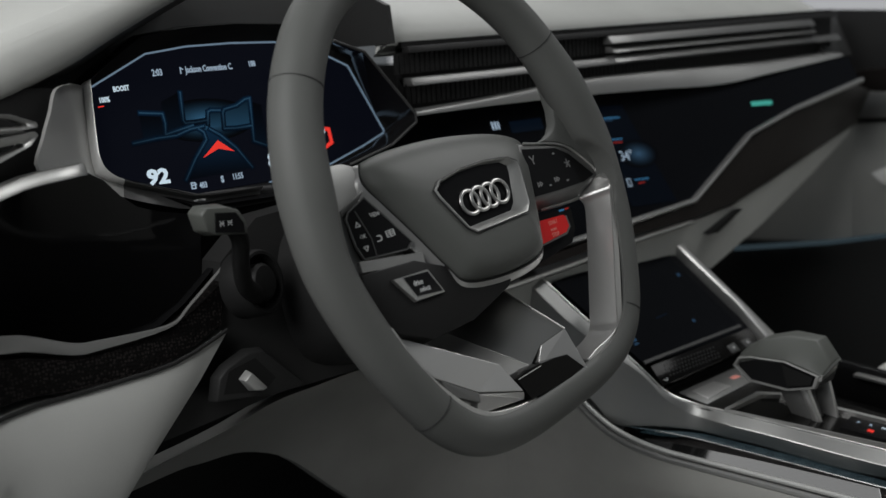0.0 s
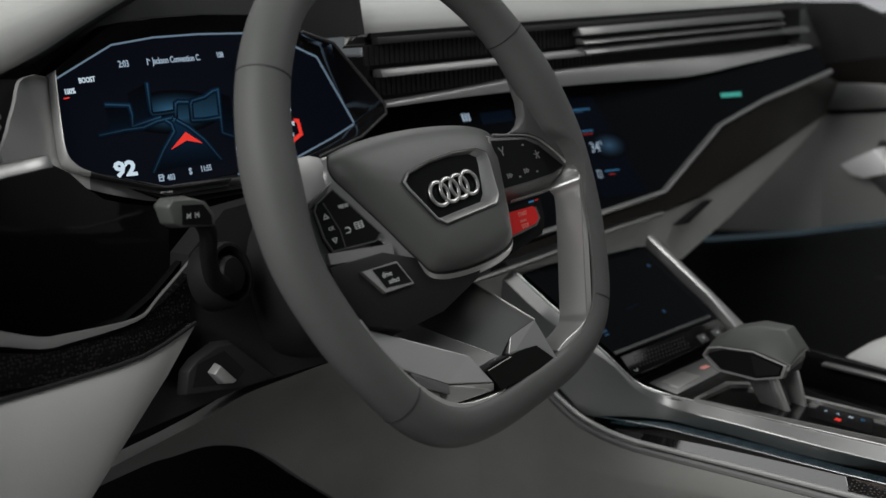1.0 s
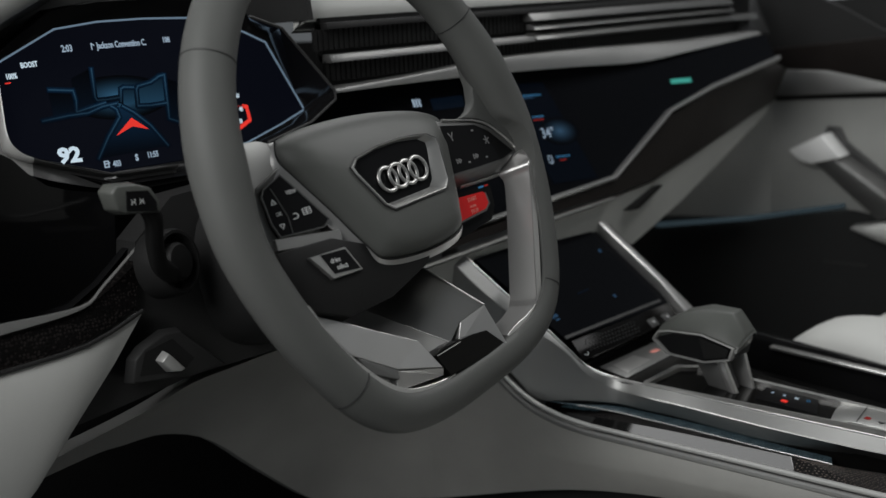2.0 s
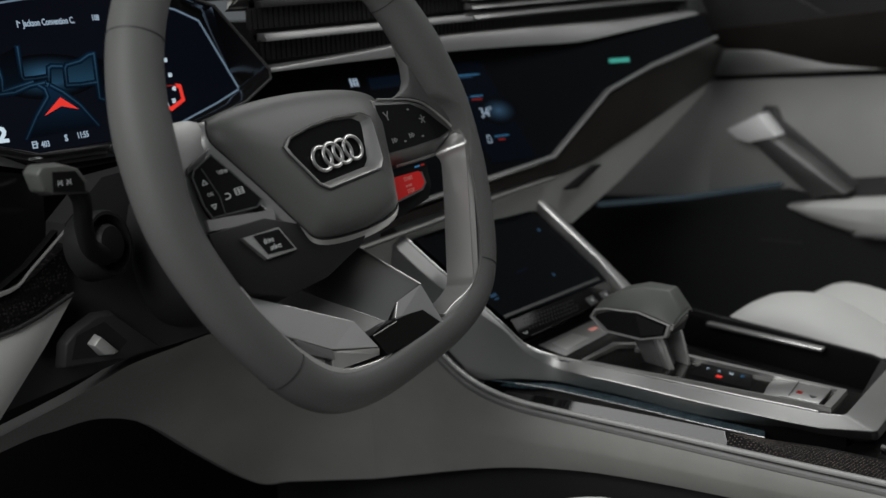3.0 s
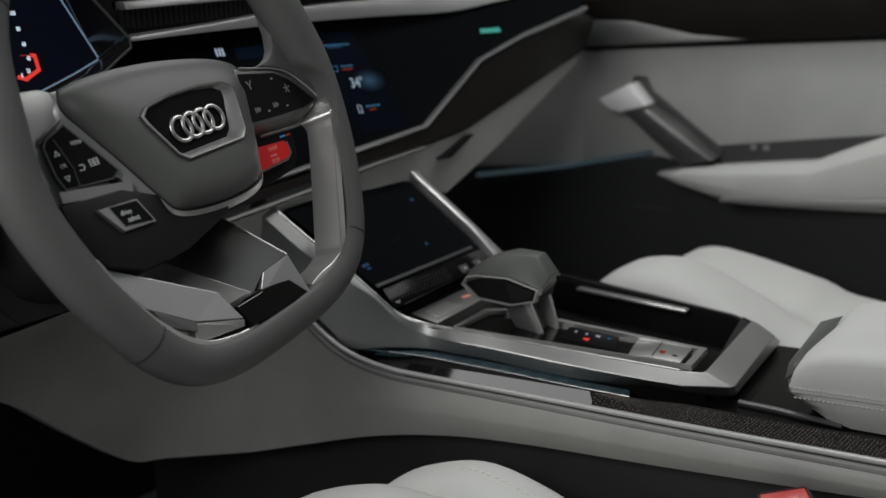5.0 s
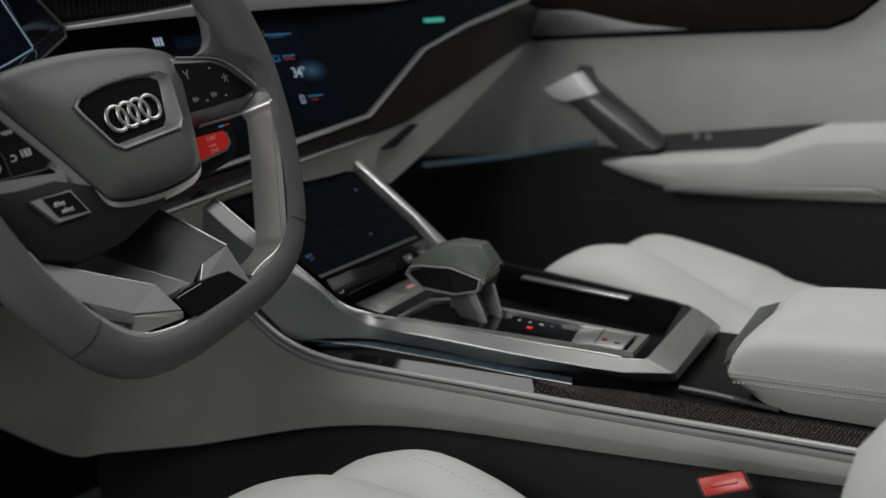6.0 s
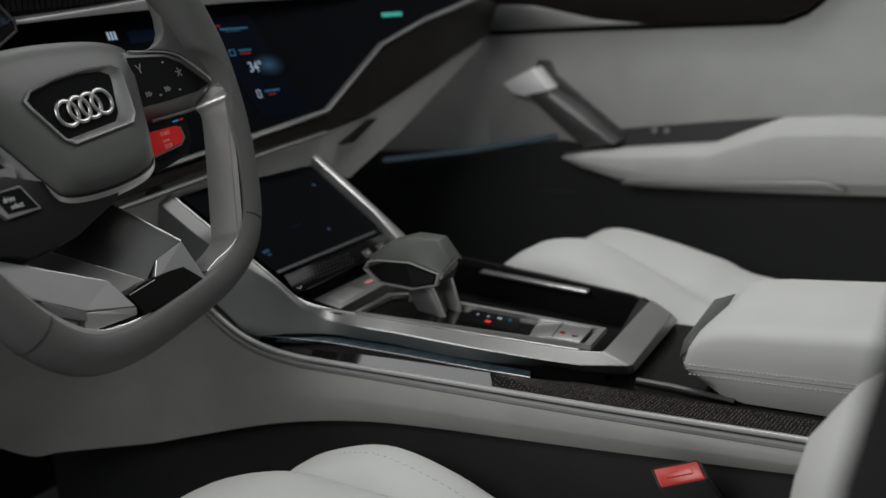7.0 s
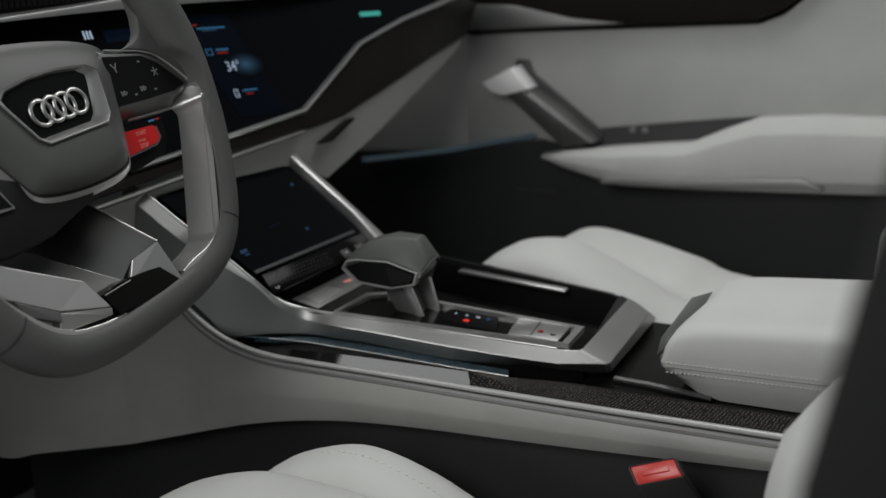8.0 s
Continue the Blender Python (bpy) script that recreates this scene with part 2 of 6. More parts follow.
def sweep(path, rx, ry, up, closed=False, seg=12, bm=None, square=0.0):
    """A tube along path; up is the section's second axis."""
    p = [Vector(q) for q in path]
    m = len(p)
    rings = []
    for i in range(m):
        a, b = (p[i - 1], p[(i + 1) % m]) if closed else (p[max(i - 1, 0)], p[min(i + 1, m - 1)])
        t = (b - a).normalized()
        u = Vector(up(i) if callable(up) else up)
        s = t.cross(u).normalized()
        u = s.cross(t).normalized()
        wx = rx(i / m) if callable(rx) else rx
        wy = ry(i / m) if callable(ry) else ry
        ring = []
        for k in range(seg):
            an = 2 * math.pi * k / seg + math.pi / seg
            cx, sy = math.cos(an), math.sin(an)
            g = 1 + square * (1 / max(abs(cx), abs(sy)) - 1)
            ring.append(p[i] + s * (wx * cx * g) + u * (wy * sy * g))
        rings.append(ring)
    if closed:
        rings.append(rings[0])
    return loft(rings, caps=not closed, bm=bm)


def box(x0, x1, y0, y1, z0, z1, m=None, bm=None):
    return prism([(x0, y0), (x1, y0), (x1, y1), (x0, y1)], z0, z1, m, bm)


def text_mesh(words, size, m, thick=0.0003, align="LEFT", bold=0.0):
    c = bpy.data.curves.new("words", "FONT")
    c.body, c.size, c.align_x, c.extrude = words, size, align, thick / 2
    c.resolution_u, c.offset = 2, bold
    o = bpy.data.objects.new("words", c)
    scene.collection.objects.link(o)
    dg = bpy.context.evaluated_depsgraph_get()
    me = bpy.data.meshes.new_from_object(o.evaluated_get(dg))
    bpy.data.objects.remove(o)
    bpy.data.curves.remove(c)
    bm = bmesh.new()
    bm.from_mesh(me)
    bpy.data.meshes.remove(me)
    bm.transform(m)
    return bm


def write(name, words, size, m, mat, parent, label="", wide=0.82, bold=0.0):
    return part(name, text_mesh(words, size, m @ Matrix.Diagonal((wide, 1, 1, 1)), bold=bold), mat, parent, label, smooth=False)


def axes(o, x, y):
    """A frame at o with first axis x and second axis near y."""
    x = Vector(x).normalized()
    z = x.cross(Vector(y)).normalized()
    y = z.cross(x)
    m = Matrix((x, y, z)).transposed().to_4x4()
    m.translation = o
    return m


def stroke(pts, w, m, d=0.0004, bm=None, closed=False):
    """A thin raised line along 2D points in the frame m."""
    bm = bm or bmesh.new()
    p = [Vector(q) for q in pts]
    k = len(p)
    for i in range(k if closed else k - 1):
        a, b = p[i], p[(i + 1) % k]
        t = (b - a).normalized() * (w * 0.3)
        s = Vector((-t.y, t.x)).normalized() * (w / 2)
        prism([a - t - s, b + t - s, b + t + s, a - t + s], 0.0, d, m, bm)
    return bm

# ---- steering wheel ----
TILT, TURNED = 20.5, 5.45
HUB = Vector((0, 0, 0.70))
MW = Matrix.Translation(HUB) @ pose(0, 0, 0, 90 - TILT, 0, 0) @ pose(0, 0, 0, 0, 0, TURNED)


def W3(r, u, n):
    return MW @ Vector((r, u, n))


def steering_wheel():
    w = thing("steering_wheel", HUB, "grey leather steering wheel with flat bottom and silver spokes, turned slightly", "steering wheel")
    half = [(0.0, 0.203), (0.038, 0.200), (0.072, 0.187), (0.101, 0.166), (0.130, 0.131), (0.150, 0.092), (0.163, 0.047), (0.170, -0.003), (0.161, -0.058),
            (0.144, -0.106), (0.122, -0.147), (0.095, -0.170), (0.055, -0.1805)]
    ring = half + [(0.0, -0.1825)] + [(-r, u) for r, u in half[:0:-1]]
    line = curve(ring, 8, True)
    MR = Matrix.Translation(HUB) @ pose(0, 0, 0, 90 - 16, 0, 0) @ pose(0, 0, 0, 0, 0, 12) @ Matrix.Translation((-0.005, 0, -0.014))
    path = [MR @ Vector((r, u, 0)) for r, u in line]
    nrm = MR.to_3x3() @ Vector((0, 0, 1))
    N_ = len(path)

    def fat(t):
        thumb = math.exp(-((t - 0.225) / 0.03) ** 2) + math.exp(-((t - 0.775) / 0.03) ** 2)
        return 0.0188 + 0.0020 * thumb + 0.0017 * math.exp(-((t - 0.83) / 0.07) ** 2)

    def cut(i):
        # the leather is cut flat where the silver lining is let in
        if i <= 104:
            return 0.030 - 0.0195 * min(1, max(0, (i - 51) / 6)) - 0.0085 * math.exp(-((i - 60) / 3.5) ** 2) + 0.002 * max(0, (i - 92) / 12)
        return 0.030 - 0.0175 * min(1, max(0, (148 - i) / 8))

    rings = []
    for i in range(N_):
        t = (path[(i + 1) % N_] - path[i - 1]).normalized()
        s_ = t.cross(nrm).normalized()
        ring_ = []
        for k in range(32):
            an = 2 * math.pi * k / 32
            ring_.append(path[i] + s_ * min(fat(i / N_) * math.cos(an), cut(i)) + nrm * (0.0185 * fat(i / N_) / 0.0188 * math.sin(an)))
        rings.append(ring_)
    rings.append(rings[0])
    part("rim", loft(rings, caps=False), RIM, w)
    for k in (38, 176, 81, 131):
        a, b = path[k], path[(k + 1) % N_]
        t = (b - a).normalized()
        rings = []
        for rr, off in ((0.0180, -0.0006), (0.0191, -0.0003), (0.0191, 0.0003), (0.0180, 0.0006)):
            size = rr + (fat(k / N_) - 0.0187)
            rings.append([a + t * off + nrm * (math.sin(q) * size) + t.cross(nrm) * min(math.cos(q) * size, cut(k) - 0.0004) for q in [2 * math.pi * i / 28 for i in range(28)]])
        part("rim_seam", loft(rings, caps=False), DARKTHREAD, w, "thin dark stitched seam")

    # airbag cover: a crowned trapezoid that lies back towards the top
    PAD = [(-0.0930, 0.0525), (-0.055, 0.0600), (0, 0.0605), (0.055, 0.0545), (0.086, 0.045), (0.0940, 0.032), (0.0895, 0.016), (0.074, -0.014), (0.058, -0.048),
           (0.045, -0.064), (0.0, -0.069), (-0.045, -0.064), (-0.058, -0.048), (-0.074, -0.014), (-0.0905, 0.018), (-0.0990, 0.037)]
    PADC = curve(PAD, 4, True)

    def edge(u):
        return -0.017 - 0.17 * (u + 0.066)

    hexa = [(-0.0505, 0.0165), (-0.0420, 0.0225), (-0.0150, 0.0262), (0.0150, 0.0262), (0.0420, 0.0225), (0.0505, 0.0165), (0.0495, 0.0100), (0.0385, -0.0200), (0.0310, -0.0262), (-0.0310, -0.0262), (-0.0385, -0.0200), (-0.0495, 0.0100)]
    em = MW @ Matrix.Translation((0.0042, -0.0006, -0.0090)) @ pose(0, 0, 0, -9, 0, 3)

    def socket(sc, d):
        out = []
        for q in PADC:
            best = 1.0
            for k in range(len(hexa)):
                a, b = Vector(hexa[k]), Vector(hexa[(k + 1) % len(hexa)])
                e = b - a
                den = q.x * e.y - q.y * e.x
                if abs(den) > 1e-9:
                    f, g = (a.x * e.y - a.y * e.x) / den, (a.x * q.y - a.y * q.x) / den
                    if f > 0 and -1e-6 <= g <= 1 + 1e-6:
                        best = min(best, f)
            out.append(em @ Vector((q.x * best * sc, q.y * best * sc, d)))
        return out

    def pad(sc, up_):
        return [W3(q.x * sc, q.y * sc, edge(q.y * sc) + up_) for q in PADC]
    part("airbag_cover", loft([pad(0.97, -0.030), pad(1.0, -0.018), pad(1.0, -0.002), pad(0.985, 0.003), pad(0.94, 0.0085), pad(0.84, 0.0135), pad(0.72, 0.0160), socket(1.09, -0.0006), socket(1.04, -0.0006), socket(1.02, -0.0120), socket(0.3, -0.0120)]), COVER, w)

    # silver blade round the lower edge of the cover
    v = curve(PAD[5:16] + PAD[:1], 5)
    side = []
    for k in range(len(v)):
        d_ = (v[min(k + 1, len(v) - 1)] - v[max(k - 1, 0)]).normalized()
        f = k / (len(v) - 1)
        side.append(Vector((d_.y, -d_.x)) * (-1 if Vector((d_.y, -d_.x)).dot(v[k]) < 0 else 1) * (0.0075 + 0.004 * max(0, f - 0.5) * 2 - 0.008 * max(0, f - 0.86) / 0.14))
    tops = [W3(q.x * 1.005, q.y * 1.01, edge(q.y) + 0.002) for q in v]
    outs = [W3(q.x + o_.x, q.y + o_.y, edge(q.y) - 0.004) for q, o_ in zip(v, side)]
    lows = [W3(q.x + o_.x * 0.95, q.y + o_.y * 0.95, edge(q.y) - 0.022) for q, o_ in zip(v, side)]
    ins = [W3(q.x * 0.98, q.y * 0.98, edge(q.y) - 0.022) for q in v]
    part("pad_trim", loft([list(r) for r in zip(tops, outs, lows, ins)]), LINING, w, "satin silver trim under the cover", bevel=0.0008)
    part("cover_joint", sweep([p - nrm * 0.0004 for p in tops], 0.0008, 0.0008, nrm, seg=6), DARK, w, "thin dark joint round the cover")

    # hub housing behind
    def hubring(s, n, du):
        pts = [(-0.10, 0.045), (0, 0.058), (0.10, 0.045), (0.098, -0.02), (0.06, -0.068), (0, -0.076), (-0.06, -0.068), (-0.098, -0.02)]
        return [W3(r * s, u * s + du, n) for r, u in curve(pts, 4, True)]
    part("hub_housing", loft([hubring(0.55, -0.14, -0.01), hubring(0.75, -0.10, -0.008), hubring(0.97, -0.062, 0), hubring(0.97, -0.050, 0)]), DARK, w)

    # emblem plate with a chrome frame and four rings
    def er(s, d):
        return [em @ Vector((r * s, u * s, d)) for r, u in hexa]
    pm = em @ Matrix.Translation((-0.0030, 0.0030, -0.0054)) @ pose(0, 0, 0, 8.5, 0, 0)
    frame_ = part("emblem_frame", loft([er(1.06, -0.008), er(1.06, 0.0002), er(1.035, 0.0016), er(1.0, 0.0010), [pm @ Vector((r * 0.90, u * 0.86, -0.0004)) for r, u in hexa]], caps=False), PAINTSILVER, w, "bright satin emblem frame", sharp=30)
    part("frame_edge", sweep([em @ Vector((r * 1.062, u * 1.062, 0.0004)) for r, u in hexa], 0.0008, 0.0008, em.to_3x3() @ Vector((0, 0, 1)), True, 8), DARKMETAL, frame_, "dark outer edge")
    part("emblem_plate", prism([(r * 0.91, u * 0.88) for r, u in hexa], -0.003, 0.0, pm), GLOSS, frame_, "glossy black emblem plate")
    for k in range(4):
        cx = -0.0182 + 0.0126 * k
        mm = pm @ Matrix.Translation((cx + 0.0030, -0.0040, 0.0018 + 0.0004 * (k % 2)))
        bm = bmesh.new()
        circ = [mm @ Vector((0.0101 * math.cos(a), 0.0101 * math.sin(a), 0)) for a in [2 * math.pi * i / 36 for i in range(36)]]
        part("ring", sweep(circ, 0.0017, 0.0014, em.to_3x3() @ Vector((0, 0, 1)), True, 10, bm), SATIN, frame_, "satin chrome ring of the emblem")

    # upper spokes: grey arms that flow from the rim into the hub, silver edge, black key panels
    for s in (-1, 1):
        top = curve([(0.080, 0.046), (0.100, 0.042), (0.120, 0.043), (0.138, 0.050)] if s < 0 else [(0.074, 0.0355), (0.0855, 0.0330), (0.108, 0.029), (0.123, 0.026), (0.142, 0.016), (0.160, -0.003), (0.1695, -0.0165)], 5 if s < 0 else 3)
        bot = curve([(0.080, -0.030), (0.100, -0.030), (0.122, -0.030), (0.142, -0.034)] if s < 0 else [(0.066, -0.0160), (0.084, -0.0166), (0.108, -0.0170), (0.130, -0.0168), (0.148, -0.0155), (0.160, -0.0130), (0.1700, -0.0215)], 5 if s < 0 else 3)
        rings = []
        for a, b in zip(top, bot):
            dn = -0.020
            pts = [(a.x, a.y, -0.020 + dn), (a.x, a.y - 0.006, -0.0165 + dn), (b.x, b.y + 0.004, -0.0185 + dn), (b.x, b.y, -0.022 + dn), (b.x, b.y, -0.042 + dn), (a.x, a.y, -0.042 + dn)]
            rings.append([W3(s * x, y, z) for x, y, z in pts])
        if s > 0:
            rings = []
            for a, b in zip(top, bot):
                pts = [(a.x, a.y, -0.021), (a.x, a.y - 0.002, -0.0178), (b.x, b.y, -0.0178), (b.x + 0.010, b.y - 0.0100, -0.032), (b.x + 0.010, b.y - 0.0090, -0.037), (a.x, a.y - 0.004, -0.030)]
                rings.append([W3(x, y, z) for x, y, z in pts])
        # the right arm's shade is put into a darker grey than the left
        part("upper_spoke", loft(rings), PANELGREY if s < 0 else GREYMETAL, w, bevel=0.0010)
        if s > 0:
            # pale strip for the lighter end of the arm's shading
            part("spoke_sheen", sweep([W3(q.x + 0.0095, q.y - 0.0092, -0.0335) for q in bot[2:-3]], 0.0026, 0.0030, nrm, seg=10), PANELGREY, w, "lower edge of the spoke, its sheen put on in light grey")
        # silver lip on top of the arm
        if s > 0:
            part("spoke_lip", sweep([W3(s * q.x, q.y - 0.001, -0.0175) for q in curve([(0.0800, 0.0348), (0.0900, 0.0328), (0.1082, 0.0299), (0.1229, 0.0267), (0.1395, 0.0188), (0.1585, -0.0006), (0.1727, -0.0216)], 6)], 0.0011, 0.0016, nrm, seg=8), SATIN, w)
    root = [(0.100, 0.0315), (0.113, 0.0345), (0.1226, 0.0390), (0.129, 0.046), (0.134, 0.060), (0.136, 0.085), (0.155, 0.070), (0.172, 0.020), (0.178, -0.020), (0.1727, -0.0216), (0.1585, -0.0006), (0.1395, 0.0188), (0.1229, 0.0267)]
    part("spoke_root", prism(root, -0.027, -0.0150, MW, inset=0.001), RIM, w, "leather that flows from the rim into the spoke", bevel=0.004, angle=50)
    capl = [(-0.150, 0.060), (-0.1084, 0.0589), (-0.0990, 0.0553), (-0.0960, 0.0400), (-0.0960, 0.0300), (-0.1060, 0.0270), (-0.1290, 0.0195), (-0.1360, 0.008), (-0.1330, -0.016), (-0.152, -0.020)]
    part("spoke_cap", prism(capl, -0.055, -0.0365, MW, inset=0.002), PANELGREY, w, "satin silver spoke shoulder", bevel=0.0012)
    part("panel_chamfer", slab([W3(-0.1057, 0.0308, -0.0270), W3(-0.1278, 0.0205, -0.0335), W3(-0.1290, 0.0160, -0.0350), W3(-0.1130, 0.0232, -0.0300)], 0.004), GREYMETAL, w, "grey chamfer above the keys", bevel=0.0005)
    part("carrier_edge", stroke([(-0.138, -0.0265), (-0.080, -0.0335)], 0.0085, MW @ Matrix.Translation((0, 0, -0.024)), 0.004), SPOKEGREY, w)
    # left keys
    kl = [(-0.1225, 0.0225), (-0.1400, 0.0150), (-0.1435, 0.0100), (-0.1435, -0.0124), (-0.1405, -0.0235), (-0.1020, -0.0265), (-0.0960, -0.0220), (-0.1120, 0.0060)]
    ML = MW @ Matrix.Translation((0.015, 0.003, -0.0135)) @ Matrix.Translation((-0.12, 0, -0.0135)) @ pose(0, 0, 0, 0, -12, 0) @ Matrix.Translation((0.12, 0, 0.0135))
    panel = part("key_panel", prism(kl, -0.022, -0.0135, ML, inset=0.001), GLOSS, w, "glossy black key panel")
    part("panel_rim", stroke(kl, 0.0011, ML @ Matrix.Translation((0, 0, -0.0165)), 0.0028, closed=True), GREYMETAL, w)
    sm = ML @ Matrix.Translation((0, 0, -0.0133))
    write("key_symbol", "VIEW", 0.0046, sm @ Matrix.Translation((-0.1235, 0.0062, 0)) @ pose(0, 0, 0, 0, 0, -4), SYMBOL, panel)
    for pts in ([(-0.1385, 0.002), (-0.1365, 0.0055), (-0.1345, 0.002), (-0.1385, 0.002)], [(-0.1382, -0.0145), (-0.1362, -0.0180), (-0.1342, -0.0145), (-0.1382, -0.0145)]):
        part("key_symbol", stroke(pts, 0.0008, sm), SYMBOL, panel)
    write("key_symbol", "OK", 0.0044, sm @ Matrix.Translation((-0.1380, -0.0078, 0)), SYMBOL, panel)
    part("key_symbol", stroke([(-0.1240, -0.0095), (-0.1215, -0.0095), (-0.1202, -0.0115), (-0.1215, -0.0135), (-0.1250, -0.0135)], 0.0008, sm), SYMBOL, panel)
    bm = bmesh.new()
    for k in range(4):
        stroke([(-0.1155, -0.0080 - 0.0016 * k), (-0.1085, -0.0080 - 0.0016 * k)], 0.0006, sm, bm=bm)
    for x in (-0.1155, -0.1120, -0.1085):
        stroke([(x, -0.0080), (x, -0.0128)], 0.0006, sm, bm=bm)
    part("key_symbol", bm, SYMBOL, panel)
    part("key_gap", stroke([(-0.1345, 0.0140), (-0.1330, 0.0080), (-0.1290, -0.0100), (-0.1300, -0.0240)], 0.0010, sm), GREYPLASTIC, panel)
    # right keys
    kr = [(0.0745, 0.0295), (0.1190, 0.0235), (0.1350, 0.0145), (0.1510, -0.0024), (0.1590, -0.0110), (0.1419, -0.0152), (0.1034, -0.0160), (0.0680, -0.0150)]
    panel = part("key_panel", prism(kr, -0.0205, -0.0170, MW, inset=0.001), GLOSS, w, "glossy black key panel")
    sr = MW @ Matrix.Translation((-0.006, 0.002, -0.0168))
    bm = bmesh.new()
    stroke([(0.086, 0.019), (0.089, 0.0145), (0.092, 0.019)], 0.0009, sr, bm=bm)
    stroke([(0.089, 0.0145), (0.089, 0.0115)], 0.0009, sr, bm=bm)
    part("key_symbol", bm, DIMSYMBOL, panel)
    bm = bmesh.new()
    for a in (0.4, 1.6, 2.8, 4.0, 5.2):
        stroke([(0.133, 0.004), (0.133 + 0.004 * math.cos(a), 0.004 + 0.004 * math.sin(a))], 0.0009, sr, bm=bm)
    part("key_symbol", bm, DIMSYMBOL, panel)
    for x in (0.084, 0.108):
        bm = bmesh.new()
        for q in (0, 0.0035):
            stroke([(x + q, -0.0055), (x + q, -0.0095), (x + q + 0.003, -0.0075)], 0.0008, sr, bm=bm, closed=True)
        part("key_symbol", bm, DIMSYMBOL, panel)
    for p in ((0.118, 0.016), (0.099, -0.011), (0.124, -0.011)):
        part("key_symbol", stroke([p, (p[0] + 0.0018, p[1])], 0.0015, sr), DIMSYMBOL, panel)
    # lower left key and its silver frame on a dark carrier
    dm = MW @ Matrix.Translation((0, 0, -0.0155))
    dark = [(-0.148, -0.030), (-0.090, -0.030), (0.010, -0.074), (0.004, -0.080), (-0.048, -0.097), (-0.100, -0.100), (-0.134, -0.084), (-0.148, -0.055)]
    part("key_carrier", prism(dark, -0.045, -0.003, dm, inset=0.004), SATINBLACK, w, bevel=0.001)
    key = [(-0.1090, -0.0440), (-0.0832, -0.0452), (-0.0750, -0.0640), (-0.1020, -0.0616)]
    part("key_frame", prism([(-0.1200, -0.0428), (-0.0812, -0.0436), (-0.0722, -0.0656), (-0.1050, -0.0650)], -0.004, -0.0002, dm, inset=0.0012), SATIN, w, "satin silver key frame")
    kk = part("mode_key", prism(key, -0.003, 0.0006, dm, inset=0.0006), GLOSS, w, "black key lettered drive select")
    tm = dm @ Matrix.Translation((-0.1025, -0.0530, 0.0008)) @ pose(0, 0, 0, 0, 0, -2)
    write("lettering", "drive", 0.0062, tm, SYMBOL, kk, "white words on the key")
    write("lettering", "select", 0.0060, dm @ Matrix.Translation((-0.0985, -0.0590, 0.0008)) @ pose(0, 0, 0, 0, 0, -2), SYMBOL, kk, "white words on the key")
    # red start key on a dark carrier
    rm = MW @ Matrix.Translation((0, 0, -0.0265))
    part("key_carrier", prism([(0.066, -0.030), (0.128, -0.030), (0.124, -0.052), (0.112, -0.066), (0.060, -0.072)], -0.030, -0.004, rm, inset=0.003), GLOSS, w)
    # glowing bars added here for the display icons behind the gap
    part("display_glimpse", box(0.1080, 0.1150, -0.0335, -0.0318, -0.004, -0.0034, rm), GLOW_BLUE, w, "blue display icon seen past the spoke, put on the carrier")
    part("display_glimpse", box(0.1165, 0.1215, -0.0335, -0.0318, -0.004, -0.0034, rm), GLOW_DIMRED, w, "red display icon seen past the spoke, put on the carrier")
    rk = part("start_key", prism([(0.066, -0.0355), (0.1040, -0.0368), (0.1066, -0.0392), (0.1066, -0.0490), (0.1000, -0.0535), (0.056, -0.0572)], -0.004, 0.003, rm, inset=0.0010), RED, w, "red start and stop key")
    part("key_edge", prism([(0.0555, -0.0585), (0.1003, -0.0550), (0.1085, -0.0496), (0.1085, -0.0388), (0.1064, -0.0392), (0.1064, -0.0488), (0.0998, -0.0532), (0.0555, -0.0569)], -0.004, 0.0022, rm), GREYMETAL, w, "pale metal edge of the start key")
    for k, (wd, sz) in enumerate((("START", 0.0052), ("ENGINE", 0.0030), ("STOP", 0.0052))):
        write("lettering", wd, sz, rm @ Matrix.Translation((0.080 - 0.0005 * k, -0.0425 - 0.0055 * k, 0.0032)), REDSYMBOL, rk, "pale red words on the key")

    # silver lining of the lower rim and the faceted lower blades
    def lining(outer, inner, n0, n1, name, label):
        o_ = curve([p if len(p) == 3 else (*p, n0) for p in outer], 5)
        i_ = curve([p if len(p) == 3 else (*p, n1) for p in inner], 5)
        a = [MR @ q for q in o_]
        b = [MR @ q for q in i_]
        away = [(p - MR @ Vector((0.03, -0.06, 0))).normalized() * 0.008 for p in a]
        c = [p + v - nrm * 0.004 for p, v in zip(b, away)]
        d = [p + v - nrm * 0.004 for p, v in zip(a, away)]
        part(name, loft([list(r) for r in zip(a, b, c, d)]), LINING, w, label)
        lip = [p + v * 0.75 + nrm * 0.0006 for p, v in zip(a, away)]
        part("lining_lip", band([p + nrm * 0.0004 for p in a], lip, 0.002, way=-nrm), LINING, w, "satin metal lip between lining and leather")
        part("lining_edge", sweep(a, 0.0005, 0.0005, nrm, seg=6), SATIN, w)
